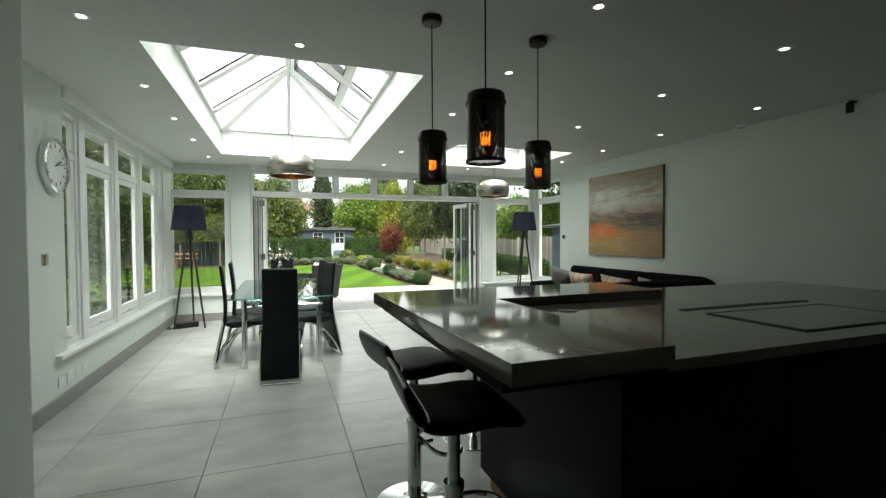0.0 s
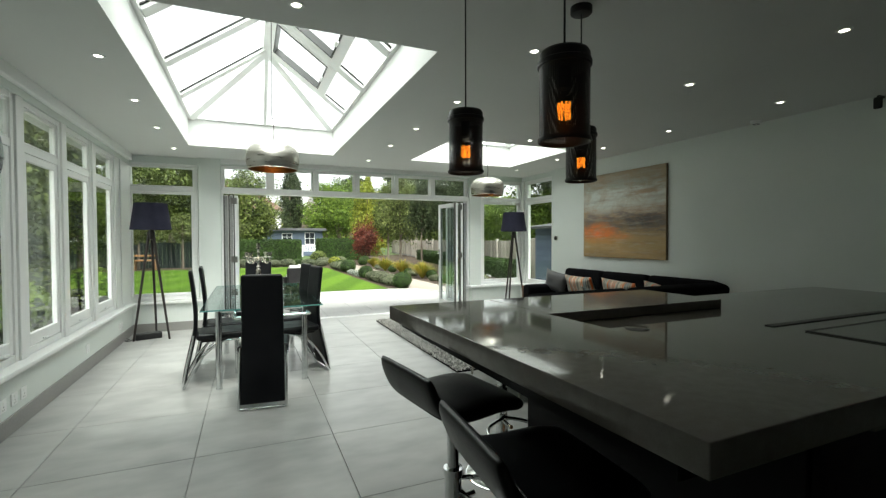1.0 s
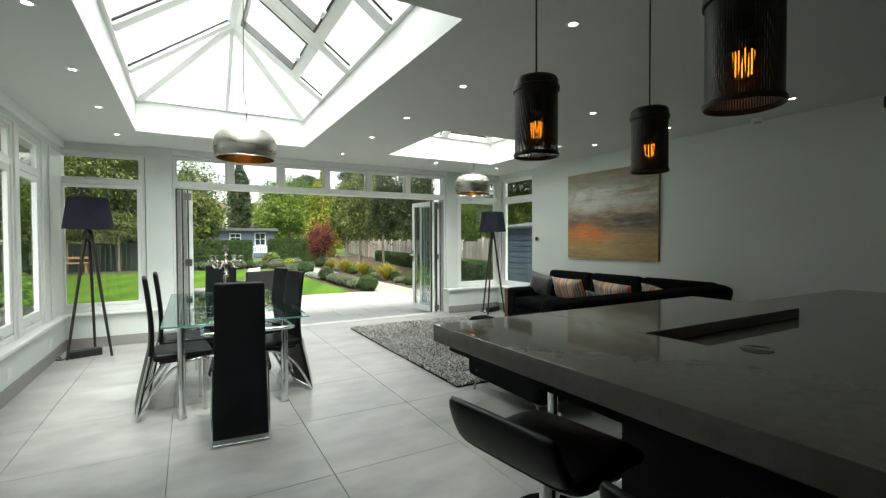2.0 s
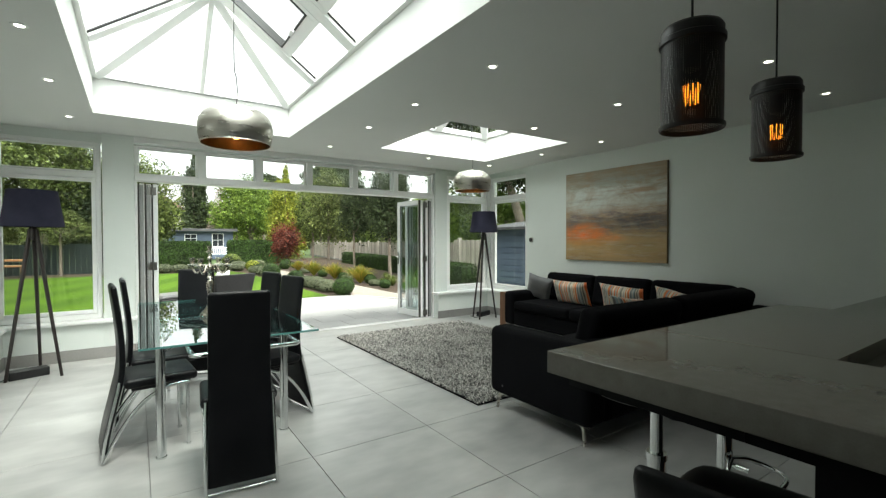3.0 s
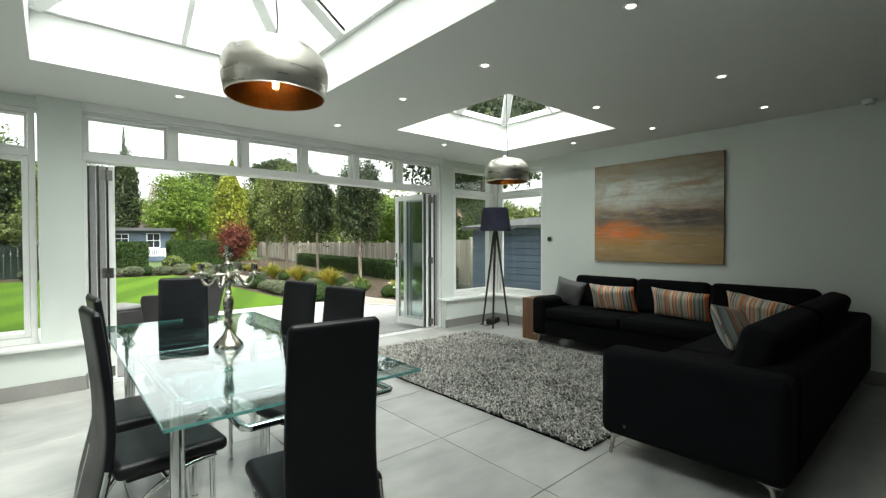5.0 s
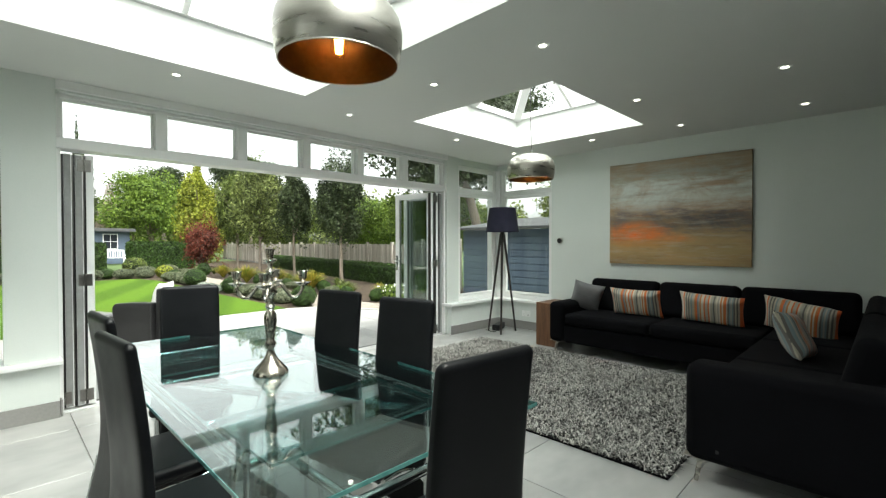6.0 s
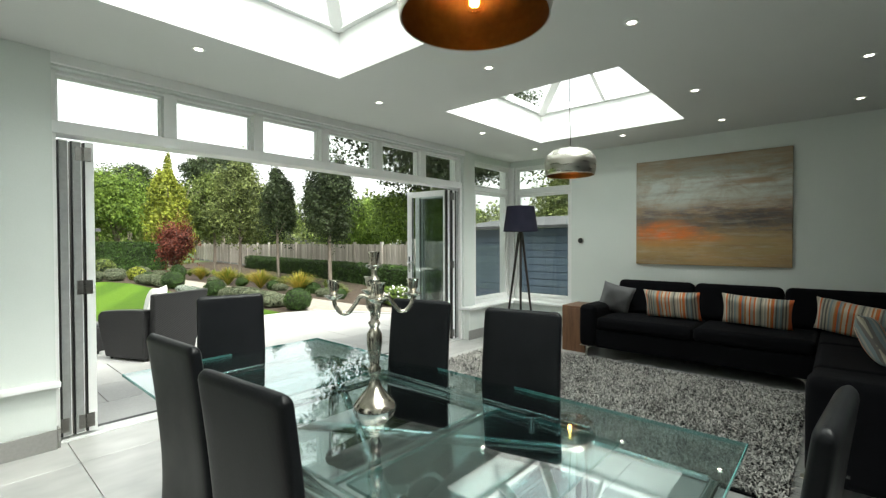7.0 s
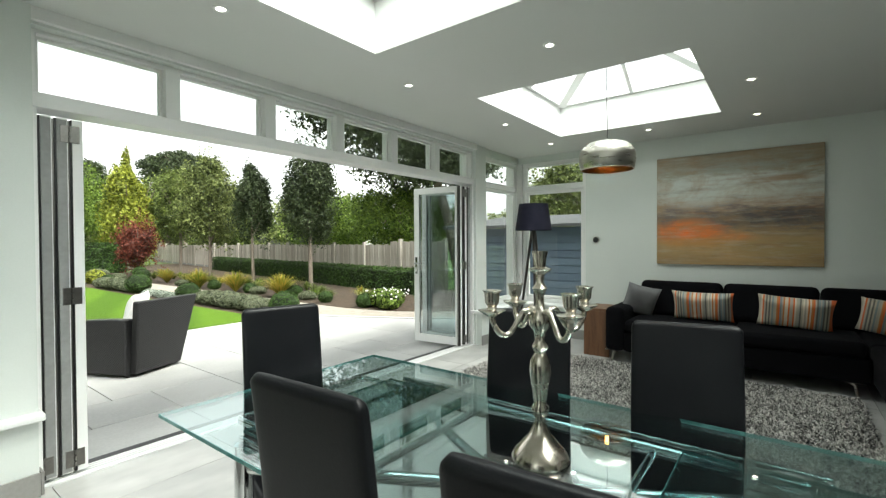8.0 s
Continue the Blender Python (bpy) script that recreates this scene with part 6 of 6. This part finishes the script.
# ---- shed at the end ----
shed = thing("summer_house", "blue-grey painted timber summer house with dark flat roof", "summer house", pose(1.1, 40.0, -0.05))
part("wall", boxed(0, 4.6, 0, 2.6, 0, 2.12), blue_paint, shed)
part("roof", boxed(-0.35, 4.85, -0.45, 2.9, 2.12, 2.30, 0.02), felt_roof, shed)
part("fascia", boxed(-0.36, 4.86, -0.47, -0.45, 2.10, 2.24), felt_roof, shed)
for x0, x1, z0, z1 in ((1.35, 2.15, 1.25, 1.90), (3.15, 3.95, 0.95, 1.95)):
    w = part("window_frame", boxed(x0, x1, -0.04, 0.02, z0, z1), trim_paint, shed)
    for i in range(2):
        for j in range(2):
            dx, dz = (x1 - x0 - 0.12) / 2, (z1 - z0 - 0.12) / 2
            a, b = x0 + 0.045 + i * (dx + 0.03), z0 + 0.045 + j * (dz + 0.03)
            part("pane", boxed(a, a + dx, -0.05, -0.041, b, b + dz), dark_opening, w)
bench = thing("garden_bench", "white painted slatted garden bench by the summer house", "bench", pose(3.85, 38.6, -0.05))
for k in range(4):
    part("seat_slat", boxed(0, 1.3, -0.45 + k * 0.11, -0.36 + k * 0.11, 0.42, 0.45), trim_paint, bench)
for k in range(10):
    part("back_slat", boxed(0.06 + k * 0.125, 0.11 + k * 0.125, 0.0, 0.03, 0.46, 0.86), trim_paint, bench)
part("top_rail", boxed(0, 1.3, -0.01, 0.04, 0.86, 0.93), trim_paint, bench)
for x in (0, 1.24):
    part("leg", boxed(x, x + 0.06, -0.48, -0.42, 0, 0.62), trim_paint, bench)
    part("leg", boxed(x, x + 0.06, -0.01, 0.05, 0, 0.9), trim_paint, bench)


# ---- neighbouring houses ----
def house(m, w, d, h, rise, label):
    hs = thing("house", label, "house", m, "houses beyond the garden")
    part("wall", boxed(0, w, 0, d, 0, h), render_wall, hs)
    bm = bmesh.new()
    o = 0.4
    v = [bm.verts.new(p) for p in ((-o, -o, h), (w + o, -o, h), (w + o, d + o, h), (-o, d + o, h), (w * 0.3, d / 2, h + rise), (w * 0.7, d / 2, h + rise))]
    for f in ((0, 1, 5, 4), (2, 3, 4, 5), (1, 2, 5), (3, 0, 4), (3, 2, 1, 0)):
        bm.faces.new([v[i] for i in f])
    roof = part("roof", bm, roof_tile, hs, "", 0)
    part("chimney", boxed(w * 0.3, w * 0.3 + 0.8, d / 2 - 0.4, d / 2 + 0.4, h + rise - 1.0, h + rise + 0.9), roof_tile, roof)
    for fl in range(2):
        for k in range(3):
            x = w * (0.2 + 0.28 * k)
            win = part("window", boxed(x, x + 1.3, -0.06, 0.02, 1.0 + 2.7 * fl, 2.3 + 2.7 * fl), trim_paint, hs)
            for j in range(2):
                part("pane", boxed(x + 0.1 + 0.58 * j, x + 0.62 + 0.58 * j, -0.08, -0.062, 1.1 + 2.7 * fl, 2.2 + 2.7 * fl), dark_opening, win)


house(pose(-5.5, 62, -0.1, 0, 0, 8), 9.5, 8, 5.2, 3.0, "white rendered house with brown tiled roof beyond the trees")
house(pose(-24, 46, -0.1, 0, 0, -12), 11, 8, 4.9, 3.0, "white house with red tiled roof beyond the screen of trees")
house(pose(44, 56, -0.1, 0, 0, -40), 12, 8, 4.4, 2.6, "house with red tiled roof beyond the fence")

# ---- west side of the garden: pleached screen, dark fence and bench ----
for k in range(5):
    x = -8.2 + k * 1.75
    t = tree("pleached_tree", x, 25.4 + 0.1 * (k % 2), 2.6, (1.0, 0.42, 0.70), 1.95, leaf_olive, 2600, 0.07, "clipped pleached tree on a bare stem at the lawn's edge", 0.055, 40 + k, clumps=5, limbs=4, group="pleached trees")
dark_fence = thing("dark_fence", "dark green painted board fence behind the pleached trees", "fence", pose(0, 26.2, -0.05))
fboard = mesh_from("board", boxed(-0.09, 0.09, -0.012, 0.012, 0, 1.25), surface("fence_green", (0.012, 0.022, 0.02), (0.025, 0.04, 0.036), rough=0.8, per_object=0.3), 0)
for k in range(56):
    share("board", fboard, dark_fence, pose(-11.2 + k * 0.19, 0, 0.01 * math.sin(k)))
tb = thing("timber_bench", "long orange-brown timber bench by the lawn", "bench", pose(-5.6, 24.95, -0.05))
part("seat", boxed(0, 1.7, -0.2, 0.25, 0.42, 0.48, 0.01), oak, tb)
part("back", boxed(0, 1.7, 0.22, 0.27, 0.62, 0.70, 0.01), oak, tb)
for x in (0.05, 0.8, 1.58):
    part("leg", boxed(x, x + 0.07, -0.15, 0.25, 0, 0.42), oak, tb)
for k, (x, y, r) in enumerate(((-3.2, 9.5, 0.4), (-3.4, 10.8, 0.5), (-3.0, 12.0, 0.45), (-4.2, 13.6, 0.5), (-3.0, 7.8, 0.35))):
    ball(x, y, r, leaf_mid if k % 2 else leaf_bright, "leafy green shrub outside the side windows", 900, 0.05, 0.95, "green_shrub")
for x, y in ((-3.2, 8.7), (-3.3, 6.8), (-3.6, 11.4)):
    tuft(x, y, 0.5, 0.9, leaf_bright, "arching green plant outside the side windows", 140)

for x, y, h, m, s in ((-4.2, 10.6, 4.4, leaf_mid, 51), (-4.5, 13.2, 5.0, leaf_dark, 52), (-4.3, 8.0, 3.8, leaf_olive, 53), (-4.7, 15.8, 5.0, leaf_mid, 54), (-5.0, 18.6, 5.2, leaf_dark, 55), (-5.4, 21.6, 5.2, leaf_mid, 56)):
    h *= 1.4
    tree("side_tree", x, y, h, (1.45, 1.45, h * 0.42), h * 0.56, m, 7000, 0.09, "leafy tree in the side border", 0.07, s, group="trees in the side border")
west_fence = thing("side_fence", "dark timber board fence along the side border", "fence", pose(-6.9, 2.0, -0.05))
for k in range(118):
    share("board", fboard, west_fence, pose(0, k * 0.19, 0.30 + 0.01 * math.sin(k), 0, 0, 90))
part("gravel_board", boxed(-0.02, 0.02, 0, 22.4, 0.0, 0.32), patio_joint, west_fence)
sheet("soil_bed_side", [(-6.8, 2.0), (-2.6, 2.0), (-2.6, 12.9), (-6.8, 12.9)], -0.03, 0.05, soil)

# ---- blue slatted shed beside the bay ----
store = thing("slatted_store", "blue-grey slatted timber store beside the house", "shed", pose(7.3, 7.9, -0.05))
slat = mesh_from("slat", boxed(-0.012, 0.012, 0, 3.6, 0.0, 0.135, 0.003), blue_paint, 0)
for k in range(11):
    share("slat", slat, store, pose(0, 0, 0.02 + k * 0.148))
fslat = mesh_from("slat", boxed(0, 2.4, -0.012, 0.012, 0, 0.135, 0.003), blue_paint, 0)
for k in range(11):
    share("slat", fslat, store, pose(0, 3.6, 0.02 + k * 0.148))
part("side_wall", boxed(0.02, 2.4, 0.0, 3.58, 0.0, 1.65), blue_paint, store)
part("roof", boxed(-0.12, 2.6, -0.1, 3.7, 1.67, 1.73, m=pose(0, 0, 0, 0, -7, 0)), felt_roof, store)

# ---- garden armchair and stool in wicker ----
def woven(m):
    """Adds the relief of a plain weave to a material: strands over and under one another."""
    nt = m.node_tree
    p = nt.nodes["Principled BSDF"]
    N = nt.nodes.new
    sep = N("ShaderNodeSeparateXYZ")
    link(nt, N("ShaderNodeTexCoord").outputs["Object"], sep.inputs[0])
    across = N("ShaderNodeMath")
    link(nt, sep.outputs["X"], across.inputs[0])
    link(nt, sep.outputs["Y"], across.inputs[1])
    waves = []
    for src, period in ((sep.outputs["Z"], 0.018), (across.outputs[0], 0.030)):
        mul, sn = N("ShaderNodeMath"), N("ShaderNodeMath")
        mul.operation, sn.operation = "MULTIPLY", "SINE"
        link(nt, src, mul.inputs[0])
        mul.inputs[1].default_value = 2 * math.pi / period
        link(nt, mul.outputs[0], sn.inputs[0])
        waves.append(sn.outputs[0])
    prod, bp = N("ShaderNodeMath"), N("ShaderNodeBump")
    prod.operation = "MULTIPLY"
    link(nt, waves[0], prod.inputs[0])
    link(nt, waves[1], prod.inputs[1])
    bp.inputs["Strength"].default_value, bp.inputs["Distance"].default_value = 0.5, 0.005
    link(nt, prod.outputs[0], bp.inputs["Height"])
    link(nt, bp.outputs[0], p.inputs["Normal"])


woven(wicker)


def side_profile(bm, pts, x0, x1, flare, bevel=0.018):
    """A panel cut to the outline pts in the yz plane, from x0 to x1, leaning outwards by flare at the top."""
    high = max(z for y, z in pts)
    rings = [[bm.verts.new((x + flare * z / high, y, z)) for y, z in pts] for x in (x0, x1)]
    n = len(pts)
    bm.faces.new(rings[0])
    bm.faces.new(rings[1][::-1])
    for k in range(n):
        bm.faces.new((rings[0][k], rings[0][(k + 1) % n], rings[1][(k + 1) % n], rings[1][k]))
    bmesh.ops.recalc_face_normals(bm, faces=bm.faces)
    bmesh.ops.bevel(bm, geom=list(bm.edges), offset=bevel, segments=2, affect="EDGES", profile=0.5)
    return bm


arm = thing("wicker_armchair", "dark grey woven wicker garden armchair with a white cushion", "armchair", pose(0.80, 11.10, -0.035, 0, 0, 24))
part("base", boxed(-0.27, 0.27, -0.26, 0.36, 0.05, 0.34, 0.02, 3), wicker, arm)
side = [(-0.27, 0.03), (0.33, 0.03), (0.40, 0.44), (0.385, 0.52), (0.33, 0.565), (0.10, 0.585), (-0.15, 0.60), (-0.33, 0.60)]
for s in (-1, 1):
    part("arm", side_profile(bmesh.new(), side, s * 0.30 - 0.055, s * 0.30 + 0.055, s * 0.05), wicker, arm)
    for y in (-0.24, 0.30):
        part("foot", rodded((s * 0.30, y, 0.0), (s * 0.30, y, 0.035), 0.018, seg=10), black_metal, arm)
bm = boxed(-0.5, 0.5, -0.5, 0.5, 0.0, 1.0)
for v in bm.verts:
    up = v.co.z
    v.co = Vector((v.co.x * (0.56 + 0.20 * up), v.co.y * (0.10 - 0.03 * up) - 0.285 - 0.15 * up, 0.03 + 0.75 * up))
bmesh.ops.bevel(bm, geom=list(bm.edges), offset=0.018, segments=3, affect="EDGES", profile=0.5)
part("backrest", bm, wicker, arm)
part("seat_cushion", boxed(-0.24, 0.24, -0.20, 0.37, 0.345, 0.44, 0.035, 3), grey_cloth, arm)
c = part("scatter_cushion", cushion(0.40, 0.40, 0.13, 3), white_cloth, None, "white square cushion on the garden armchair", 60)
c.matrix_basis = arm.matrix_basis @ pose(-0.10, -0.06, 0.446, 16, 0, 30)
tagged(c, "white square cushion on the garden armchair", "cushion")
pouf = thing("wicker_stool", "dark grey woven wicker garden footstool", "footstool", pose(0.05, 11.75, -0.035, 0, 0, 24))
part("body", boxed(-0.28, 0.28, -0.28, 0.28, 0.03, 0.33, 0.02, 3), wicker, pouf)
part("top_pad", boxed(-0.27, 0.27, -0.27, 0.27, 0.332, 0.40, 0.03, 3), grey_cloth, pouf)
for sx in (-0.22, 0.22):
    for sy in (-0.22, 0.22):
        part("foot", rodded((sx, sy, 0), (sx, sy, 0.035), 0.018, seg=10), black_metal, pouf)

# ---- far woods ----
rng = np.random.default_rng(77)
P = []
for k in range(60):
    a = rng.uniform(-0.75, 1.25)
    r = rng.uniform(68, 95)
    c = (r * math.sin(a), r * math.cos(a), rng.uniform(2.5, 4.5))
    p, d = blob_points(2600, c, np.array((rng.uniform(3, 6), rng.uniform(3, 5), rng.uniform(3, 5.0))), rng, 0.5, 0.3)
    P.append(p)
me = leaf_mesh("far_woods", np.concatenate(P), 0.28, leaf_olive, 0.2, 0.6, 9)
tagged(new("far_woods", me), "distant belt of mixed green trees", "trees", kind="stuff")

# ---- shaggy rug ----
rug = thing("shaggy_rug", "grey shaggy rug with light and dark strands on the tiles", "rug", pose(2.85, 6.53, 0.0005))
RW, RL = 2.10, 3.06
part("backing", boxed(-RW / 2, RW / 2, -RL / 2, RL / 2, 0, 0.012), sofa_cloth, rug)
rng = np.random.default_rng(21)
n = 46000
bx, by = rng.uniform(-RW / 2, RW / 2, n), rng.uniform(-RL / 2, RL / 2, n)
ang = rng.uniform(0, 6.283, n)
lean = rng.uniform(0.015, 0.055, n)
hh = rng.uniform(0.020, 0.042, n)
ww = rng.uniform(0.0024, 0.0052, n)
ca, sa = np.cos(ang), np.sin(ang)
z0 = np.full(n, 0.010)
def pt(l, w, z):
    return np.stack([bx + ca * l - sa * w, by + sa * l + ca * w, z], 1)
v = np.stack([pt(0, -ww, z0), pt(0, ww, z0), pt(lean * 0.55, ww, hh), pt(lean * 0.55, -ww, hh), pt(lean * 1.3, 0 * ww, hh * 0.82)], 1).reshape(-1, 3)
k5 = np.arange(n)[:, None] * 5
f = np.concatenate([k5 + [0, 1, 2], k5 + [0, 2, 3], k5 + [3, 2, 4]], 1).reshape(-1, 3)
me = bpy.data.meshes.new("shag")
me.vertices.add(len(v))
me.vertices.foreach_set("co", v.ravel())
me.loops.add(f.size)
me.loops.foreach_set("vertex_index", f.ravel().astype(np.int32))
me.polygons.add(len(f))
me.polygons.foreach_set("loop_start", np.arange(0, f.size, 3, dtype=np.int32))
me.update(calc_edges=True)
me.materials.append(surface("rug_pile", (0.03, 0.029, 0.028), (0.64, 0.62, 0.58), rough=0.7, scale=2, fine=20, bump=0, per_island=0.9, mix=(0.15, 0.9), spec=0.25))
ob = new("shag", me)
ob.parent = rug
tagged(ob, kind="stuff")

# ---- floor tiles, patio slabs (pieces) ----
floor = thing("floor", "large grey porcelain floor tiles with thin joints", "floor", None, "", "structure")
TS = 0.83
cells = {}
for i in range(-3, 8):
    for j in range(-6, 9):
        x0, y0 = 0.43 + i * TS - TS, 3.25 + j * TS - TS
        x1, y1 = x0 + TS, y0 + TS
        x0, x1 = max(x0, WEST + 0.001 if y0 < 8 else WEST + 0.001), min(x1, EAST - 0.001)
        y0, y1 = max(y0, SOUTH + 0.001), min(y1, 8.655)
        if x1 - x0 < 0.03 or y1 - y0 < 0.03:
            continue
        w, h = round(x1 - x0 - 0.004, 4), round(y1 - y0 - 0.004, 4)
        if (w, h) not in cells:
            cells[w, h] = mesh_from("tile", boxed(-w / 2, w / 2, -h / 2, h / 2, -0.011, 0.0, 0.0012, 1), porcelain_tile, 0)
        share("tile", cells[w, h], floor, pose((x0 + x1) / 2, (y0 + y1) / 2, 0))

patio = thing("patio", "pale grey large stone patio slabs with fine joints", "patio", None, "", "structure")
cells = {}
rng = random.Random(4)
row_y = 8.902
for j, dep in enumerate((0.60, 0.60, 0.90, 0.60, 0.80, 0.60)):
    y0, y1 = row_y, min(row_y + dep, 13.0)
    row_y += dep
    x = -4.5 - (j % 3) * 0.3
    while x < 6.15:
        w = rng.choice((0.60, 0.90, 1.20))
        x1 = min(x + w, 6.18)
        s = (round(x1 - x - 0.008, 3), round(y1 - y0 - 0.008, 3))
        if s[0] > 0.05 and s[1] > 0.05:
            if s not in cells:
                cells[s] = mesh_from("slab", boxed(-s[0] / 2, s[0] / 2, -s[1] / 2, s[1] / 2, -0.03, 0.0, 0.003, 1), patio_stone, 0)
            share("slab", cells[s], patio, pose((x + x1) / 2, (y0 + y1) / 2, -0.035))
        x = x1
